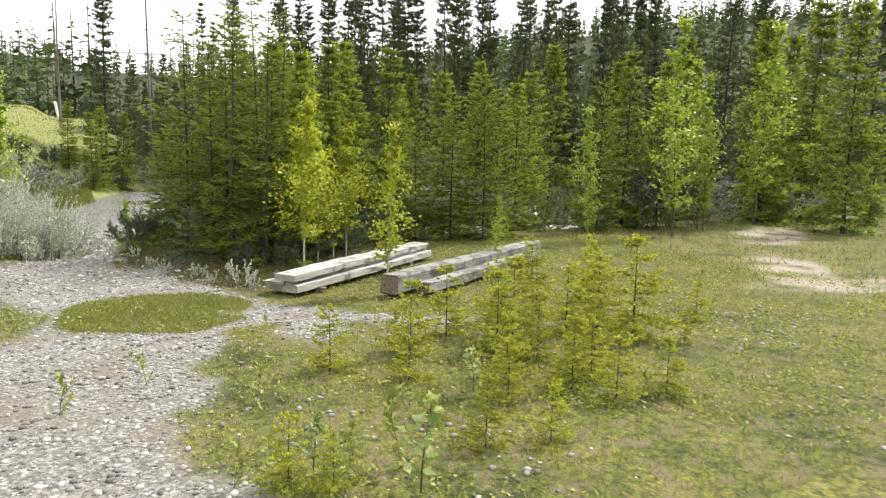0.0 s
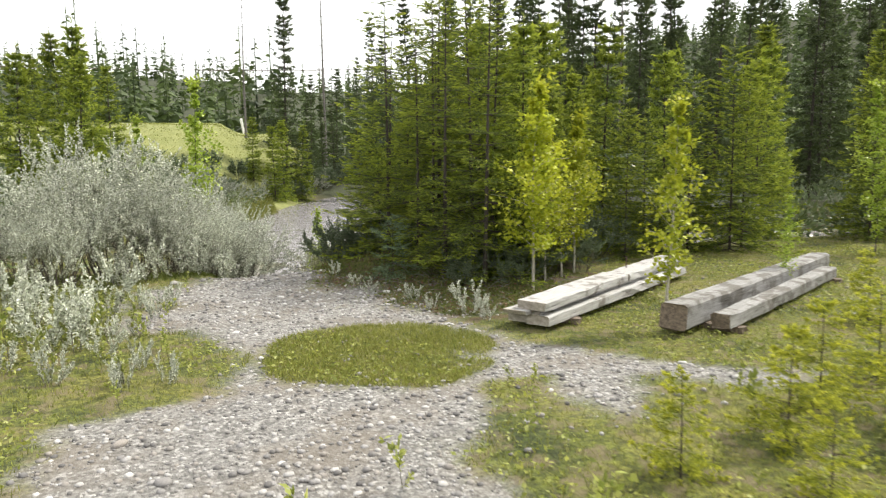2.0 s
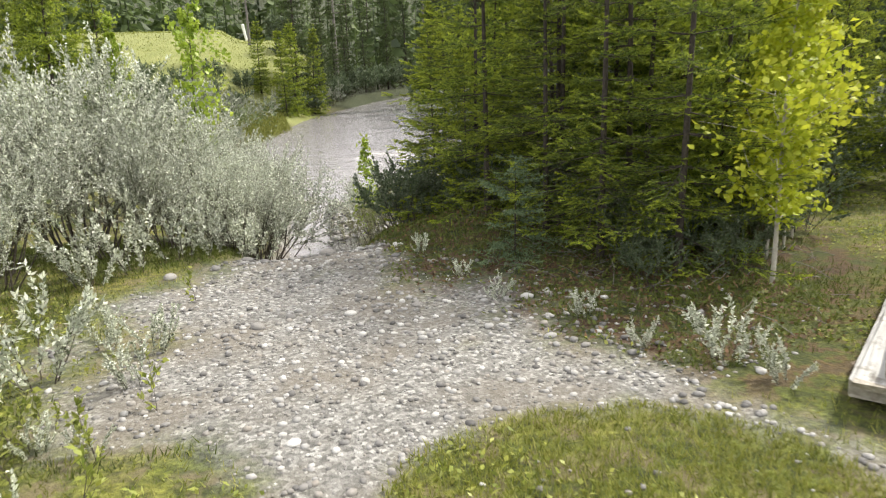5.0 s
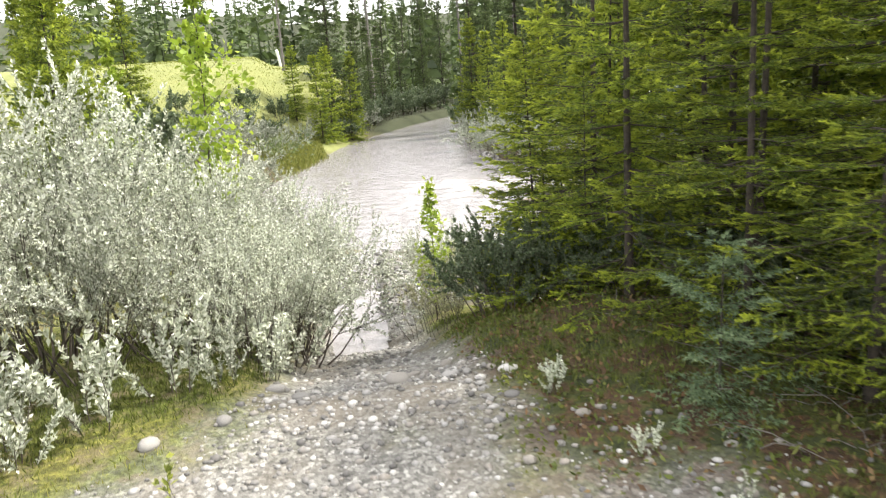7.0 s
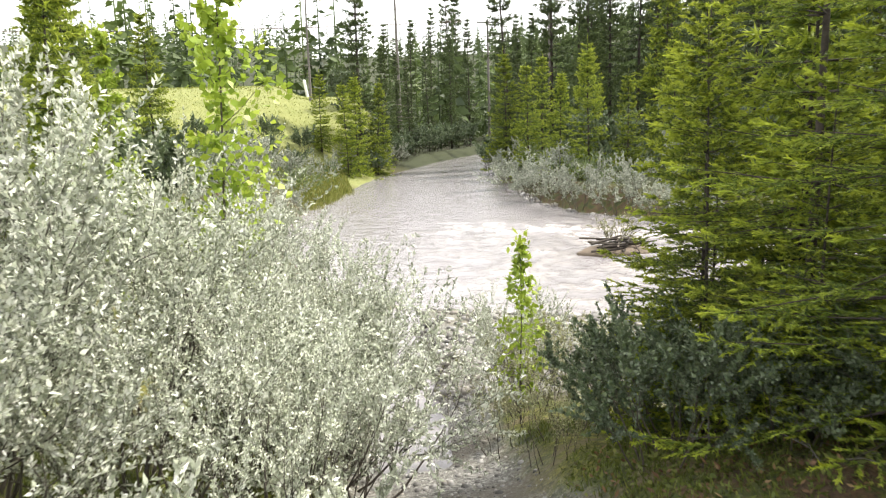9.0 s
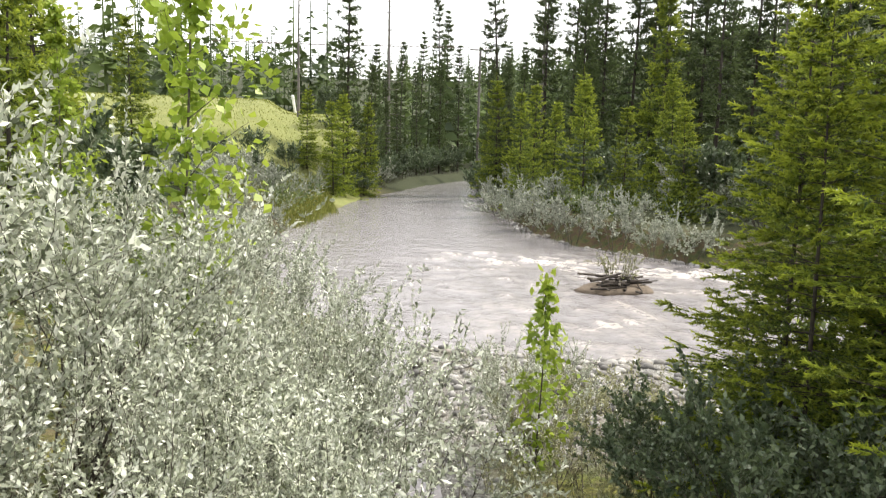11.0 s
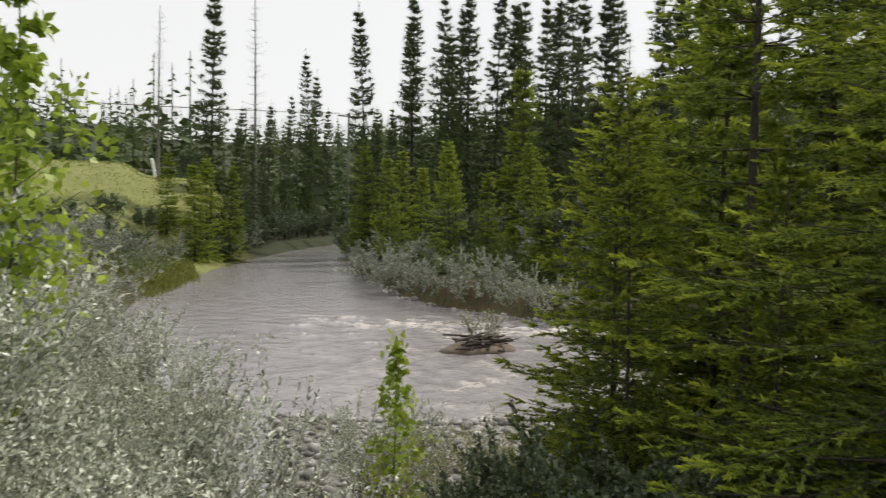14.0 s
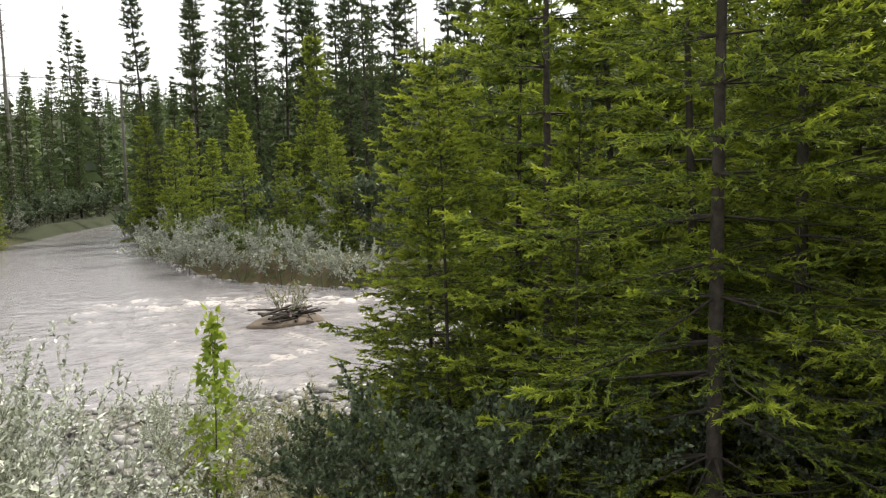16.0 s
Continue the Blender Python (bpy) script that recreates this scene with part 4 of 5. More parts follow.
for x, y, h in [(0.49, 5.44, 0.36), (-0.08, 5.02, 0.4), (1.11, 4.63, 0.46), (7.3, 6.27, 0.42), (-1.35, 8.75, 0.35), (-1.7, 8.1, 0.32), (-1.15, 9.1, 0.28), (1.34, 3.38, 0.4), (0.7, 3.45, 0.35), (1.59, 3.33, 0.62), (2.6, 5.5, 0.5), (-1.8, 7.5, 0.3), (-2.0, 8.4, 0.4), (-1.25, 7.9, 0.22), (-0.9, 8.4, 0.22), (-1.5, 9.2, 0.3), (-2.3, 9.0, 0.4), (-1.1, 8.6, 0.3), (-2.4, 8.2, 0.35), (-1.9, 9.9, 0.35), (-1.0, 7.0, 0.2), (3.4, 6.6, 0.3), (-0.85, 11.2, 0.25)]:
    plant(bright, x, y, rng.uniform(0, 6.3), h / 0.45 * (1.35 if x < -0.5 else 1.0))
herb = np.random.default_rng(37)
for _ in range(30):
    plant(bright, herb.uniform(-3.0, -0.7), herb.uniform(7.2, 10.4), herb.uniform(0, 6.3), herb.uniform(0.35, 0.85))
for _ in range(60):
    x, y = herb.uniform(0.9, 7.0), herb.uniform(3.0, 7.2)
    if gravel_mask(np.array([x]), np.array([y]))[0] < 0.3:
        plant(bright, x, y, herb.uniform(0, 6.3), herb.uniform(0.22, 0.6))
for _ in range(16):
    plant(sprout[herb.integers(2)], herb.uniform(-3.0, -0.9), herb.uniform(7.6, 10.6), herb.uniform(0, 6.3), herb.uniform(0.35, 0.75))
broad = assemble("poplar_sapling", column_meshes(126, 0.62, 0.15, POPLAR, BARK_WILLOW, branches=8, per=6, L=0.085, W=0.055, r0=0.009, bare=0.3, hang=0.1), ("branchwork", "foliage"),
                 "young poplar with broad grey-green leaves in the grass", "plant", "poplar saplings")
for x, y, s in [(1.55, 3.0, 0.85), (1.12, 3.42, 0.6), (2.55, 4.15, 0.6)]:
    plant(broad, x, y, x * 2.3, s)
drop_model(broad)
small = [assemble("spruce_sapling", spruce_meshes(130 + i, 0.7, 0.34, SAPLING, gap=0.07, per=6, step=0.036, blades=15, blade=0.024, width=0.009, bare=0.08, r0=0.008, twig=0.05, power=0.7, droop=0.1, tip_gain=1.2), TREE,
                  "knee-high yellow-green spruce sapling in the grass", "tree", "spruce saplings") for i in range(2)]
for x, y, h in [(1.81, 5.12, 0.52), (4.81, 4.91, 0.95), (3.51, 4.69, 0.7), (3.15, 5.65, 0.72), (4.0, 6.01, 0.68), (3.45, 3.65, 0.48), (2.18, 3.39, 0.5), (0.96, 3.35, 0.44), (3.31, 3.98, 0.58), (5.12, 4.55, 0.3),
                (2.6, 5.3, 0.62), (3.8, 4.3, 0.6), (3.0, 4.4, 0.6), (2.75, 4.0, 0.5), (4.3, 5.3, 0.7), (3.6, 5.2, 0.75), (4.6, 6.2, 0.7), (5.0, 5.6, 0.75), (5.6, 6.4, 0.7), (2.3, 4.7, 0.45), (1.15, 3.2, 0.4),
                (2.6, 3.3, 0.42), (3.9, 3.6, 0.42), (6.0, 5.2, 0.5), (2.05, 3.9, 0.35), (5.4, 7.4, 0.7), (6.6, 7.6, 0.8), (3.3, 5.0, 0.7), (4.7, 5.3, 0.8), (3.6, 4.1, 0.5)]:
    plant(small[rng.integers(2)], x, y, rng.uniform(0, 6.3), h / 0.7 * rng.uniform(0.85, 1.1))
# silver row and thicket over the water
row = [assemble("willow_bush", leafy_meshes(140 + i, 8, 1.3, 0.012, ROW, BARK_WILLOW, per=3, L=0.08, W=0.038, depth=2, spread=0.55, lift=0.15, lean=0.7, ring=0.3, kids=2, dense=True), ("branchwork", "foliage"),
                "silver willow bush along the far bank, leaves dimmed", "shrub", "far bank willows") for i in range(2)]
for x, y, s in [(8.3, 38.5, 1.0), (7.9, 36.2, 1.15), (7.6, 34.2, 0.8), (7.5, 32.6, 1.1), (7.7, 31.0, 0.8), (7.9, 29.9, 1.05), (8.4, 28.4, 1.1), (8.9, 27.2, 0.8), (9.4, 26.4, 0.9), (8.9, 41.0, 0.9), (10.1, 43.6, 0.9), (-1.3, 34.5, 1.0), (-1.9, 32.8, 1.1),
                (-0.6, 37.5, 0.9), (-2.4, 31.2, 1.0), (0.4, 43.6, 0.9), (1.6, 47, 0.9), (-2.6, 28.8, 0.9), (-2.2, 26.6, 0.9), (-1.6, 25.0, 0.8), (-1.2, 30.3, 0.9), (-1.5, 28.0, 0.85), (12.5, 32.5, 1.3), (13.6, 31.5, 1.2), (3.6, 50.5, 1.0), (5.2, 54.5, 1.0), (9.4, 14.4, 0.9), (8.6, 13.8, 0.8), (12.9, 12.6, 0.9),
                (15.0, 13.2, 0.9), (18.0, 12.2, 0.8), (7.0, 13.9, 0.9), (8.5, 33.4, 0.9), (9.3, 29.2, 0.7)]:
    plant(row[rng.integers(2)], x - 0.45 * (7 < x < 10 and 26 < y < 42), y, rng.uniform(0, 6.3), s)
alder = [assemble("alder_bush", leafy_meshes(145 + i, 9, 1.9, 0.016, SHRUB, BARK_WILLOW, per=3, L=0.15, W=0.10, depth=2, spread=0.5, lift=0.25, lean=0.6, ring=0.35, kids=2, dense=True), WOOD,
                  "green alder bush at the foot of the meadow", "shrub", "alder thicket") for i in range(2)]
for x, y, s in [(-9, 46, 1.0), (-7, 45, 0.8), (-5.2, 46.0, 0.6), (-3.6, 45, 0.6), (-2, 46, 0.6), (-0.4, 46.5, 0.6), (2.2, 53, 1.1), (-11, 44, 1.3), (-6, 41, 0.8), (-4.2, 40, 0.7), (-8.5, 39, 1.1), (-2.0, 41.5, 0.6), (-0.8, 42.5, 0.6), (-3, 43, 0.6), (2.6, 50.5, 0.7), (4.0, 53.0, 0.8), (5.2, 55.5, 0.8), (6.2, 58.0, 0.9), (7.4, 60.5, 0.9), (8.6, 63.0, 0.9), (9.8, 65.5, 0.9), (11.2, 68.0, 1.0), (12.8, 70.8, 1.0), (14.4, 73.8, 1.1), (3.2, 48.2, 0.6), (8.0, 64.5, 1.0), (10.4, 69.0, 1.1), (13.8, 63.5, 0.9), (12.6, 58.0, 0.9), (10.8, 53.0, 0.8), (16.5, 68.0, 1.0), 
                (10.8, 36.5, 1.1), (10.4, 33.8, 1.0), (11.8, 30.6, 1.1), (12.6, 28.6, 1.1), (14, 26, 1.1), (15.5, 29, 1.2), (-5.0, 27.5, 1.1), (-3.4, 25.4, 0.9), (-3.0, 21.0, 0.8), (-5.8, 19.0, 0.9), (-4.4, 17.0, 0.8), (12.8, 12.4, 0.75)]:
    plant(alder[rng.integers(2)], x, y, rng.uniform(0, 6.3), s)
for g in (*shrub, *sprout, *thin, bright, *small, *row, *alder):
    drop_model(g)


def undergrowth():
    """Thicket of small bushes and saplings under the trees over the river and round the clearing."""
    r2 = np.random.default_rng(8)
    VV, FF, TT, o = [], [], [], 0
    spots = []
    while len(spots) < 620:
        k = r2.random()
        if k < 0.5:
            x, y = r2.uniform(8, 30), r2.uniform(23, 60)
        elif k < 0.72:
            x, y = r2.uniform(-14, 3), r2.uniform(30, 46)
        elif k < 0.82:
            x, y = r2.uniform(-13, -3.4), r2.uniform(15, 30)
        else:
            x, y = r2.uniform(4.5, 24), r2.uniform(13.2, 18)
        if float(river_gap(x, y)) > (0.9 if y < 40 else 2.5) and not (-7 < x < 2.5 and y > 36 and k > 0.6 and r2.random() < 0.6):
            spots.append((x, y))
    for x, y in spots:
        h, w = r2.uniform(0.5, 1.5), r2.uniform(0.5, 1.0)
        n = 90
        d = unit(r2.normal(size=(n, 3)))
        P = d * r2.uniform(0.3, 1.0, (n, 1)) * np.array([w, w, h * 0.5]) + np.array([0, 0, h * 0.5])
        V, F = leaf_shapes(P + np.array([x, y, float(ground_z(x, y))]), d + np.array([0, 0, 0.8]), r2.uniform(0.08, 0.2, n), 0.07, rng=r2)
        VV.append(V); FF.append(F + o); o += len(V)
        TT.append(np.full(len(V), r2.uniform(0, 1)))
    me = mesh_of("undergrowth", np.concatenate(VV), np.concatenate(FF), SHRUB, {"tip": np.concatenate(TT)})
    tagged(new("undergrowth", me), "tangled green undergrowth beneath the trees", "undergrowth", kind="stuff")


undergrowth()


# ---------------------------------------------------------------- timber
def beam_mesh(name, length, width, height, seed, mat=TIMBER, wear=0.008):
    """A sawn timber along x from 0, worn and slightly bowed, with rounded edges."""
    r2 = np.random.default_rng(seed)
    bm = bmesh.new()
    steps = 14
    ch = min(width, height) * 0.1
    prof = [(-width / 2 + ch, 0), (width / 2 - ch, 0), (width / 2, ch), (width / 2, height - ch), (width / 2 - ch, height), (-width / 2 + ch, height), (-width / 2, height - ch), (-width / 2, ch)]
    rings = []
    for i in range(steps + 1):
        u = i / steps
        bow = 0.012 * math.sin(u * 3.1 + seed)
        rings.append([bm.verts.new((length * u + r2.normal() * wear * 1.5, a + bow + r2.normal() * wear * 0.5, b + r2.normal() * wear * 0.4)) for a, b in prof])
    for a, b in zip(rings, rings[1:]):
        for k in range(8):
            bm.faces.new((a[k], a[(k + 1) % 8], b[(k + 1) % 8], b[k]))
    bm.faces.new(rings[0][::-1]).material_index = 1
    bm.faces.new(rings[-1]).material_index = 1
    bmesh.ops.recalc_face_normals(bm, faces=bm.faces)
    me = bpy.data.meshes.new(name)
    bm.to_mesh(me)
    bm.free()
    me.materials.append(mat)
    me.materials.append(END_PALE if mat is TIMBER else END_GRAIN)
    return me


def lay_beam(name, at, heading, length, width, height, seed, label, pitch=0.0, mat=TIMBER):
    ob = new(name, beam_mesh(name, length, width, height, seed, mat))
    ob.matrix_basis = Matrix.Translation(at) @ Euler((0, -pitch, heading)).to_matrix().to_4x4()
    return tagged(ob, label, "timber", "stacked timbers")


HEAD = math.atan2(2.2, 2.95)
def along(x, y, u, v, z):
    c, s = math.cos(HEAD), math.sin(HEAD)
    return (x + u * c - v * s, y + u * s + v * c, z)
OX, OY = 2.27, 8.12
for u, sd in ((0.5, 1), (2.9, 2)):
    ob = lay_beam("bearer", along(OX, OY, u, -0.26, 0.0), HEAD + math.pi / 2, 0.55, 0.1, 0.06, 300 + sd, "short dark timber bearer under the stack", mat=END_GRAIN)
lay_beam("timber", along(OX, OY, 0.02, -0.10, 0.058), HEAD, 3.62, 0.24, 0.095, 310, "weathered grey timber at the bottom of the stack")
lay_beam("timber", along(OX, OY, 0.06, 0.15, 0.058), HEAD + 0.008, 3.5, 0.22, 0.088, 311, "weathered grey timber at the bottom of the stack")
lay_beam("timber", along(OX, OY, -0.06, 0.12, 0.156), HEAD - 0.004, 3.55, 0.24, 0.038, 312, "thin weathered plank jutting from the stack")
lay_beam("timber", along(OX, OY, 0.05, -0.04, 0.156), HEAD, 3.6, 0.14, 0.04, 316, "thin weathered plank inside the stack")
lay_beam("timber", along(OX, OY, 0.0, -0.02, 0.2), HEAD, 1.9, 0.31, 0.078, 313, "pale sun-bleached timber on top of the stack")
lay_beam("timber", along(OX, OY, 1.92, -0.03, 0.2), HEAD + 0.006, 1.72, 0.29, 0.074, 314, "pale sun-bleached timber on top of the stack")
spike = new("iron_spike", mesh_of("iron_spike", *sticks([along(OX, OY, 2.35, 0.05, 0.26), along(OX, OY, 2.36, 0.055, 0.385)], [along(OX, OY, 2.37, 0.06, 0.39), along(OX, OY, 2.42, 0.08, 0.395)], 0.007, 0.006, 6), RUST))
tagged(spike, "rusty iron spike standing in the top timber", "spike")
QX, QY = 3.5, 7.46
HEAD2 = math.atan2(2.37, 3.88)
HEAD, KEEP = HEAD2, HEAD
lay_beam("bearer", along(QX, QY, 0.5, -0.3, -0.01), HEAD + math.pi / 2, 0.7, 0.12, 0.06, 320, "dark timber bearer in the grass", mat=END_GRAIN)
lay_beam("bearer", along(QX, QY, 3.8, -0.3, -0.01), HEAD + math.pi / 2, 0.7, 0.12, 0.06, 321, "dark timber bearer in the grass", mat=END_GRAIN)
lay_beam("timber", along(QX, QY, 0.0, 0.13, 0.045), HEAD, 4.4, 0.24, 0.235, 322, "heavy split grey bridge timber with a dark rotten end", mat=TIMBER_OLD)
lay_beam("timber", along(QX, QY, 0.3, -0.17, 0.045), HEAD + 0.012, 3.6, 0.17, 0.135, 323, "heavy grey bridge timber lying in the grass", mat=TIMBER_OLD)
HEAD = KEEP


# ---------------------------------------------------------------- stones and gravel
def stone_shape(r2, rings=4):
    bm = bmesh.new()
    bmesh.ops.create_icosphere(bm, subdivisions=rings, radius=1.0)
    s = r2.uniform(0.75, 1.25, 3) * np.array([1, 1, 0.6])
    off = Vector(r2.uniform(-50, 50, 3))
    for v in bm.verts:
        k = 1 + 0.28 * noise.noise(v.co * 0.9 + off) + 0.08 * noise.noise(v.co * 2.7 + off)
        v.co = Vector((v.co.x * s[0] * k, v.co.y * s[1] * k, v.co.z * s[2] * k))
    V = np.array([v.co[:] for v in bm.verts])
    F = np.array([[v.index for v in f.verts] for f in bm.faces])
    bm.free()
    return V, F


def scatter(name, label, spots, sizes, seed, mat=STONE, lift=0.25):
    r2 = np.random.default_rng(seed)
    shapes = [stone_shape(r2, 1) for _ in range(8)]
    VV, FF, o = [], [], 0
    for (x, y), s in zip(spots, sizes):
        V, F = shapes[r2.integers(8)]
        a = r2.uniform(0, 6.283)
        c, d = math.cos(a), math.sin(a)
        W = (V * s) @ np.array([[c, d, 0], [-d, c, 0], [0, 0, 1]]) + np.array([x, y, float(ground_z(x, y)) + rough_z(x, y) + s * lift])
        VV.append(W); FF.append(F + o); o += len(V)
    me = mesh_of(name, np.concatenate(VV), np.concatenate(FF), mat, shade=False)
    return tagged(new(name, me), label, "gravel", kind="stuff")


def pick(n, box, rule, seed):
    r2 = np.random.default_rng(seed)
    out = []
    while len(out) < n:
        P = np.stack([r2.uniform(box[0], box[1], 4000), r2.uniform(box[2], box[3], 4000)], 1)
        out.extend(map(tuple, P[rule(P[:, 0], P[:, 1], r2.random(4000))]))
    return out[:n]


rg = np.random.default_rng(77)
spots = pick(8600, (-4.0, 3.6, 2.6, 12.4), lambda x, y, k: gravel_mask(x, y) > 0.25 + 0.6 * k, 1)
scatter("gravel", "grey and buff river gravel spread over the pad", spots, 0.006 + 0.021 * rg.random(len(spots)) ** 3.2, 2, lift=0.12)
spots = pick(1700, (-0.8, 1.1, 11.6, 17.0), lambda x, y, k: gravel_mask(x, y) > 0.25 + 0.6 * k, 3)
scatter("gravel", "grey gravel on the ramp down to the water", spots, 0.007 + 0.024 * rg.random(len(spots)) ** 3, 4, lift=0.12)
spots = pick(1500, (0.6, 5.5, 16.6, 20.2), lambda x, y, k: (gravel_mask(x, y) > 0.4) & (river_gap(x, y) > -0.35), 5)
scatter("gravel", "wet cobbles of the gravel bar", spots, 0.025 + 0.055 * rg.random(len(spots)) ** 2, 6)
spots = pick(420, (5.2, 13, 22, 40), lambda x, y, k: np.abs(river_gap(x, y) - 0.05) < 0.3, 7)
scatter("bank_stones", "dark stones along the far water's edge", spots, 0.05 + 0.1 * rg.random(len(spots)) ** 2, 8)
spots = pick(520, (0.5, 2.6, 8.8, 12.6), lambda x, y, k: np.abs(x - (1.95 + (8.8 - y) * 0.42)) < 0.12 + 0.45 * k, 65)
scatter("gravel", "scattered stones on the brown soil beside the gravel", spots, 0.007 + 0.024 * rg.random(len(spots)) ** 3, 66)
boulders = [(mesh_of("stone", *stone_shape(rg, 2), STONE, shade=True)) for _ in range(5)]
for i, (x, y, s) in enumerate([(0.83, 12.05, 0.06), (0.22, 12.3, 0.085), (-1.1, 11.9, 0.06), (-0.62, 5.82, 0.055), (-0.43, 10.49, 0.06), (1.26, 9.63, 0.045), (0.18, 10.5, 0.045), (-0.21, 10.62, 0.04), (0.65, 10.52, 0.05),
                               (0.54, 9.9, 0.035), (0.35, 12.5, 0.05), (-0.35, 12.35, 0.06), (-0.75, 12.05, 0.05), (2.0, 6.3, 0.04), (1.5, 6.1, 0.035), (0.9, 6.35, 0.03), (0.5, 12.15, 0.045), (0.1, 9.4, 0.035), (1.0, 11.4, 0.045),
                               (1.4, 10.35, 0.05), (-0.9, 6.4, 0.05), (-0.3, 8.9, 0.04), (2.5, 6.15, 0.035), (0.75, 11.75, 0.05), (-0.5, 12.6, 0.07), (0.6, 12.7, 0.06)]):
    ob = new("stone", boulders[i % 5])
    ob.matrix_basis = on_ground(x, y, i * 1.3, s * 0.78, sink=-s * 0.1)
    tagged(ob, "rounded pale river stone lying on the gravel", "stone", "loose stones")


# ---------------------------------------------------------------- grass
def grass_patch(name, label, spots, height, width, seed, straw=0.25, mat=GRASS):
    r2 = np.random.default_rng(seed)
    P = np.array([(x, y, float(z) - 0.005) for (x, y), z in zip(spots, ground_z(np.array(spots)[:, 0], np.array(spots)[:, 1]))])
    P[:, 2] += [rough_z(x, y) for x, y in spots]
    D = r2.normal(size=P.shape) * 0.42 + np.array([0, 0, 1])
    V, F = needle_shapes(P, D, height * r2.uniform(0.5, 1.3, len(P)), width, r2)
    tip = np.repeat(np.where(r2.random(len(P)) < straw, 0.9, r2.uniform(0, 0.3, len(P))), 3)
    me = mesh_of(name, V, F, mat, {"tip": tip})
    return tagged(new(name, me), label, "grass", kind="stuff")


spots = pick(14000, (-0.3, 2.0, 6.7, 9.0), lambda x, y, k: (np.hypot(x - 0.85, y - 7.82) < 1.1) & (gravel_mask(x, y) < 0.3 + 0.4 * k), 21)
grass_patch("grass", "round patch of short grass on the gravel", spots, 0.05, 0.007, 22)
spots = pick(90000, (-4.5, 10, 2.2, 12.2), lambda x, y, k: (gravel_mask(x, y) < 0.5 * k) & (k > sand_mask(x, y)) & (k > soil_mask(x, y) * 1.5), 23)
grass_patch("grass", "short patchy grass and moss of the clearing", spots, 0.045, 0.007, 24, 0.4)
spots = pick(9000, (9, 22, 2, 13.5), lambda x, y, k: (k > sand_mask(x, y)), 25)
grass_patch("grass", "short grass along the trail", spots, 0.09, 0.02, 26, 0.3)
spots = pick(9000, (-8, 1.5, 34, 46), lambda x, y, k: (river_gap(x, y) > 0.1) & (river_gap(x, y) < 4.5), 27)
grass_patch("grass", "green grass on the river bank", spots, 0.25, 0.05, 28, 0.2)
spots = pick(9000, (-14, 6, 44, 62), lambda x, y, k: river_gap(x, y) > 1.5, 33)
grass_patch("grass", "tall pale grass on the sloping meadow", spots, 0.1, 0.05, 34, 0.03)
spots = pick(52000, (-3.5, 4.2, 8.9, 15.5), lambda x, y, k: (gravel_mask(x, y) < 0.4 * k) & (np.sin(x * 3.1 + 2 * np.sin(y * 2.3)) + np.sin(y * 3.7 + x) > -1.6 + 2.2 * k), 29)
grass_patch("grass", "mossy grass tufts on the bank slope", spots, 0.055, 0.008, 30, 0.05, MOSS)


def low_cover():
    """Small ground leaves, dry bits and dark tufts among the grass."""
    r2 = np.random.default_rng(61)
    spots = np.array(pick(27000, (-4, 10, 2.4, 12), lambda x, y, k: (gravel_mask(x, y) < 0.6 * k) & (soil_mask(x, y) < k) & (np.sin(x * 2.1 + 1.3 * np.sin(y * 1.7)) + np.sin(y * 2.6 + x) > -0.6 + k), 62))
    P = np.column_stack([spots, ground_z(spots[:, 0], spots[:, 1]) + np.array([rough_z(x, y) for x, y in spots]) + r2.uniform(0.0, 0.03, len(spots))])
    D = r2.normal(size=P.shape) * np.array([1, 1, 0.4]) + np.array([0, 0, 0.3])
    V, F = leaf_shapes(P, D, r2.uniform(0.02, 0.05, len(P)), r2.uniform(0.012, 0.026, len(P)), rng=r2)
    me = mesh_of("ground_leaves", V, F, SEEDLING, {"tip": np.repeat(r2.uniform(0, 1, len(P)) ** 3, 4)})
    tagged(new("ground_leaves", me), "small creeping leaves among the moss", "ground cover", kind="stuff")


def dead_twigs():
    """Bare fallen twigs and dead lower limbs on the ground beneath the grove."""
    r2 = np.random.default_rng(71)
    A, B = [], []
    for _ in range(420):
        x, y = r2.normal(2.6, 0.75), r2.normal(11.8, 1.1)
        if x < 1.55 + 0.25 * max(0, 10.6 - y):
            continue
        z = float(ground_z(x, y)) + 0.01
        a, rise, L = r2.uniform(0, 6.283), abs(r2.normal(0, 0.35)), r2.uniform(0.08, 0.3)
        p = np.array([x, y, z])
        q = p + np.array([math.cos(a), math.sin(a), rise]) * L * 0.5
        A += [p, q]; B += [q, q + np.array([math.cos(a + 0.4), math.sin(a + 0.4), rise - 0.15]) * L * 0.5]
    me = mesh_of("dead_twigs", *sticks(A, B, 0.0035, 0.002, 4), BARK_GREY)
    tagged(new("dead_twigs", me), "bare grey fallen twigs in the moss under the spruces", "twigs", kind="stuff")


dead_twigs()


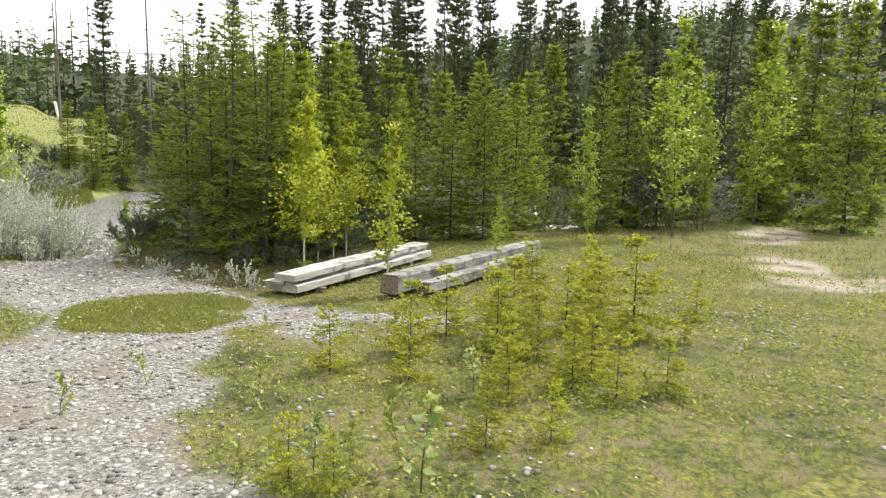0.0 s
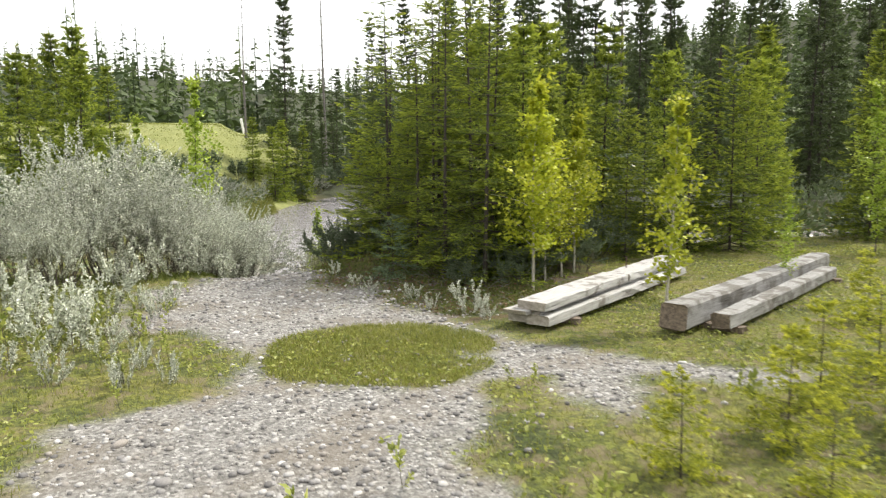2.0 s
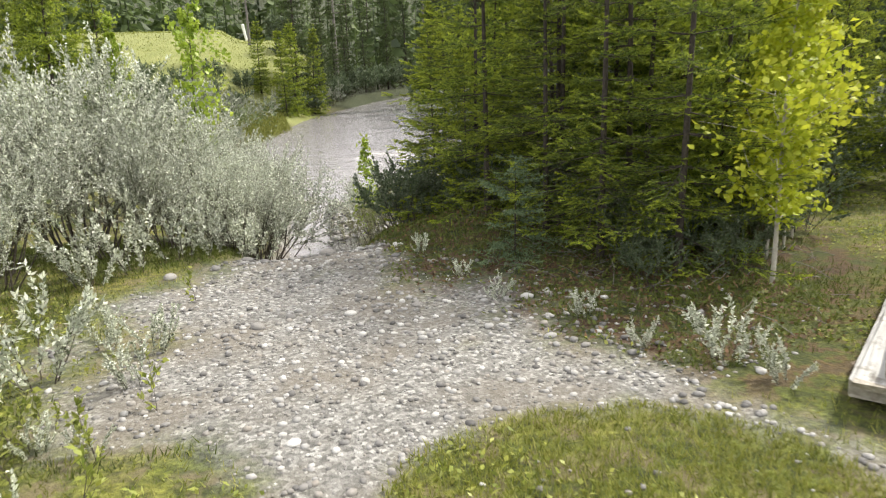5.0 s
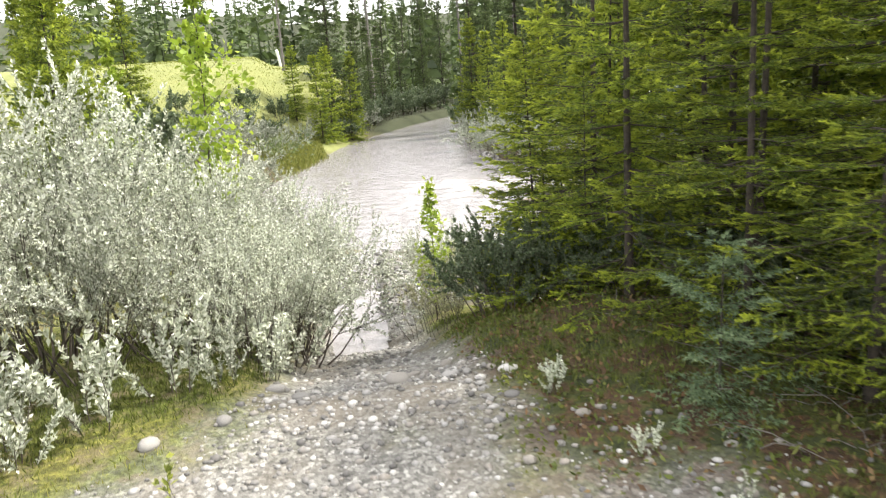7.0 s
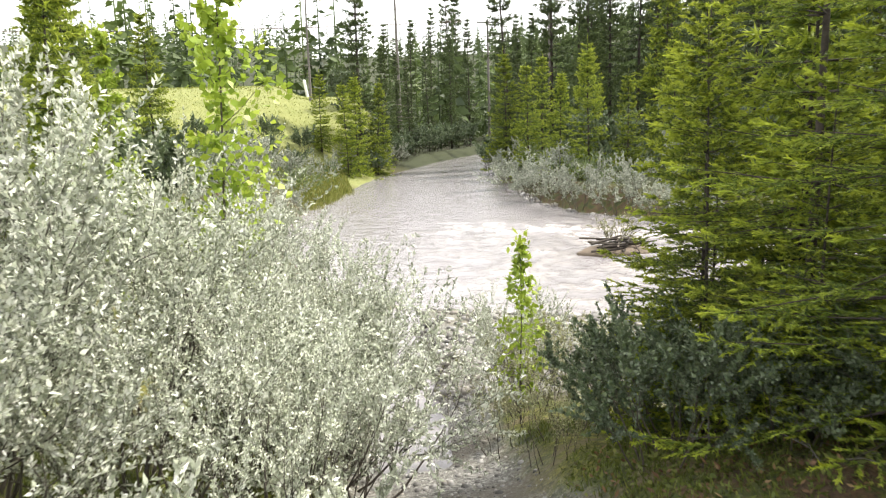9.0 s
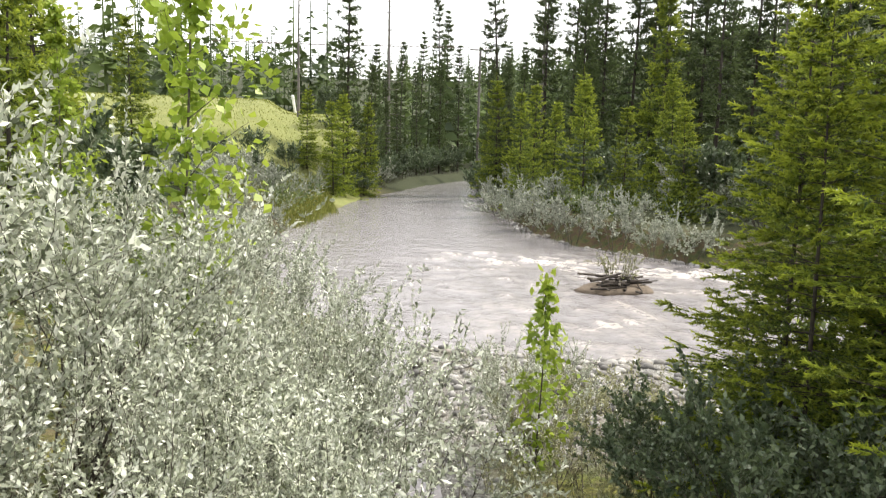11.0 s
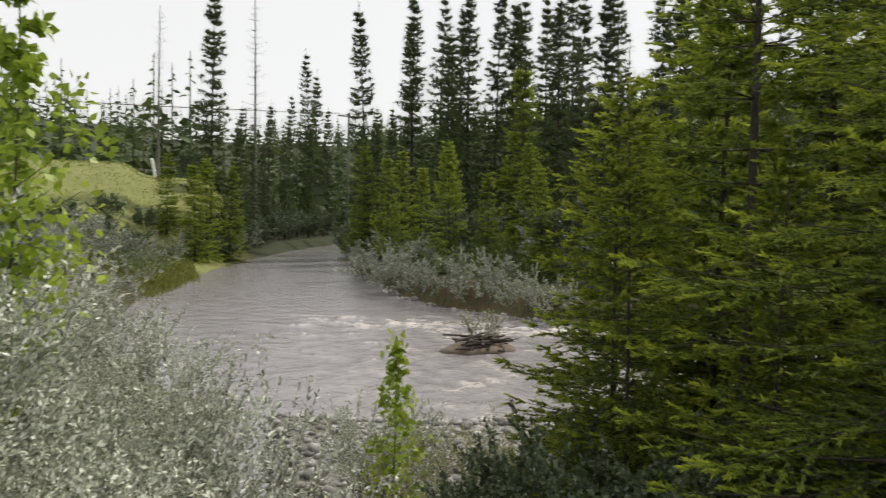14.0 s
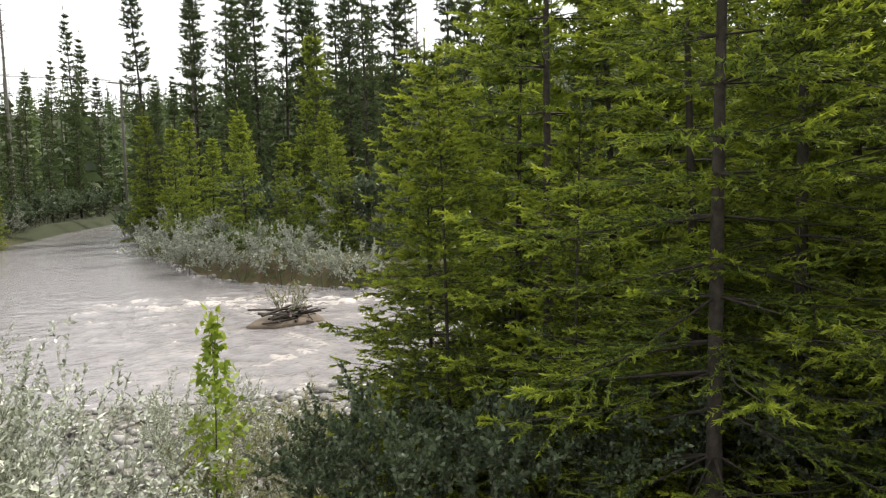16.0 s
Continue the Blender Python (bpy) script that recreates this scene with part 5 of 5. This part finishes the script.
def bank_litter():
    """Moss sprigs and fallen leaves on the hummock and along the edge of the grove."""
    r2 = np.random.default_rng(83)
    spots = np.array(pick(9000, (0.5, 3.2, 9.0, 14.0), lambda x, y, k: (gravel_mask(x, y) < 0.7 * k) & (x > 0.45 + 0.25 * np.maximum(11.5 - y, 0)), 84))
    P = np.column_stack([spots, ground_z(spots[:, 0], spots[:, 1]) + np.array([rough_z(x, y) for x, y in spots]) + r2.uniform(0.0, 0.035, len(spots))])
    D = r2.normal(size=P.shape) * np.array([1, 1, 0.5]) + np.array([0, 0, 0.4])
    mossy = r2.random(len(P)) < 0.72
    for name, label, mat, keep in (("moss_sprigs", "green moss sprigs on the shaded bank", MOSS, mossy), ("leaf_litter", "reddish brown fallen leaves on the bank", LITTER, ~mossy)):
        V, F = leaf_shapes(P[keep], D[keep], r2.uniform(0.02, 0.055, keep.sum()), r2.uniform(0.01, 0.024, keep.sum()), rng=r2)
        me = mesh_of(name, V, F, mat, {"tip": np.repeat(r2.uniform(0, 1, keep.sum()) ** 2, 4)})
        tagged(new(name, me), label, "ground cover", kind="stuff")


bank_litter()
low_cover()
spots = pick(1500, (-3.5, 9, 2.2, 11), lambda x, y, k: (gravel_mask(x, y) < 0.4) & (np.sin(x * 1.3) + np.sin(y * 1.9 + x * 0.7) > 1.1 * k), 63)
scatter("pebbles", "loose pebbles in the thin grass", spots, 0.008 + 0.02 * rg.random(len(spots)) ** 3, 64)


# ---------------------------------------------------------------- things in and over the river
def debris_pile(x, y):
    r2 = np.random.default_rng(55)
    root = new("driftwood_pile")
    root.location = (x, y, WATER_Z)
    V, F = stone_shape(r2, 3)
    part("silt_mound", mesh_of("silt_mound", V * np.array([0.62, 0.4, 0.3]), F, END_GRAIN, shade=True), root, "dark wet silt mound")
    for i in range(34):
        a, L = r2.uniform(-0.5, 0.5) + (0 if i % 3 else 1.2), r2.uniform(0.35, 0.95)
        c = np.array([r2.uniform(-0.35, 0.35), r2.uniform(-0.32, 0.25), r2.uniform(0.04, 0.27)])
        d = np.array([math.cos(a), math.sin(a), r2.uniform(-0.12, 0.12)]) * L / 2
        r = r2.uniform(0.012, 0.032)
        part("stick", mesh_of("stick", *sticks([c - d, c], [c, c + d + np.array([0, 0, 0.02])], [r, r * 0.9], [r * 0.9, r * 0.6], 6), BARK if i % 4 else BARK_WILLOW), root)
    return tagged(root, "tangled dark driftwood caught in the shallows", "driftwood")


debris_pile(5.6, 23.5)
twigs = assemble("willow_bush", leafy_meshes(150, 7, 0.75, 0.008, DRY, BARK_WILLOW, per=5, L=0.05, W=0.02, depth=1, spread=0.4, lift=0.3, lean=0.7, ring=0.15, kids=2, dense=True), ("branchwork", "foliage"),
                 "sparse yellowish willow growing out of the driftwood", "shrub")
twigs.matrix_basis = Matrix.Translation((5.65, 23.6, WATER_Z + 0.12))


def marker_post(x, y):
    root = new("marker_post")
    z = float(ground_z(x, y))
    root.matrix_basis = Matrix.Translation((x, y, z)) @ Euler((0, -0.16, 0)).to_matrix().to_4x4()
    part("post", mesh_of("post", *sticks([(0, 0, -0.2), (0, 0, 1.0)], [(0, 0, 1.0), (0, 0, 1.15)], [0.10, 0.12], [0.10, 0.10], 8), PAINT), root)
    part("cap", mesh_of("cap", *sticks([(0, 0, 1.15)], [(0, 0, 1.24)], 0.13, 0.05, 8), PAINT), root, "rounded white cap")
    return tagged(root, "leaning white marker post on the meadow", "post")


marker_post(0.1, 62.8)


def utility_pole(x, y, top):
    root = new("utility_pole")
    z = float(ground_z(x, y))
    root.location = (x, y, z)
    h = top - z
    part("pole", mesh_of("pole", *sticks([(0, 0, -0.3)], [(0, 0, h)], 0.15, 0.1, 8), BARK_GREY), root, "grey wooden pole")
    arm = part("crossarm", mesh_of("crossarm", *sticks([(-1.1, 0, h - 0.35)], [(1.1, 0, h - 0.35)], 0.07, 0.07, 4), BARK_GREY), root)
    for u in (-0.95, 0.0, 0.95):
        part("insulator", mesh_of("insulator", *sticks([(u, 0, h - 0.3)], [(u, 0, h - 0.08)], 0.06, 0.04, 8), PAINT), arm, "small pale insulator")
    return tagged(root, "grey wooden utility pole among the far spruces", "utility pole")


utility_pole(18.4, 81.0, 11.9)
for k in (-0.95, 0.95):
    A, B = [], []
    for i in range(16):
        for u, bag in ((i / 16, A), ((i + 1) / 16, B)):
            bag.append((18.4 + k - 60 * u, 81.0 + 4 * u, 11.9 - 0.1 - 2.2 * u * (1 - u)))
    tagged(new("power_line", mesh_of("power_line", *sticks(A, B, 0.02, 0.02, 4), RUST)), "thin dark power line strung from the pole", "cable", "power lines")
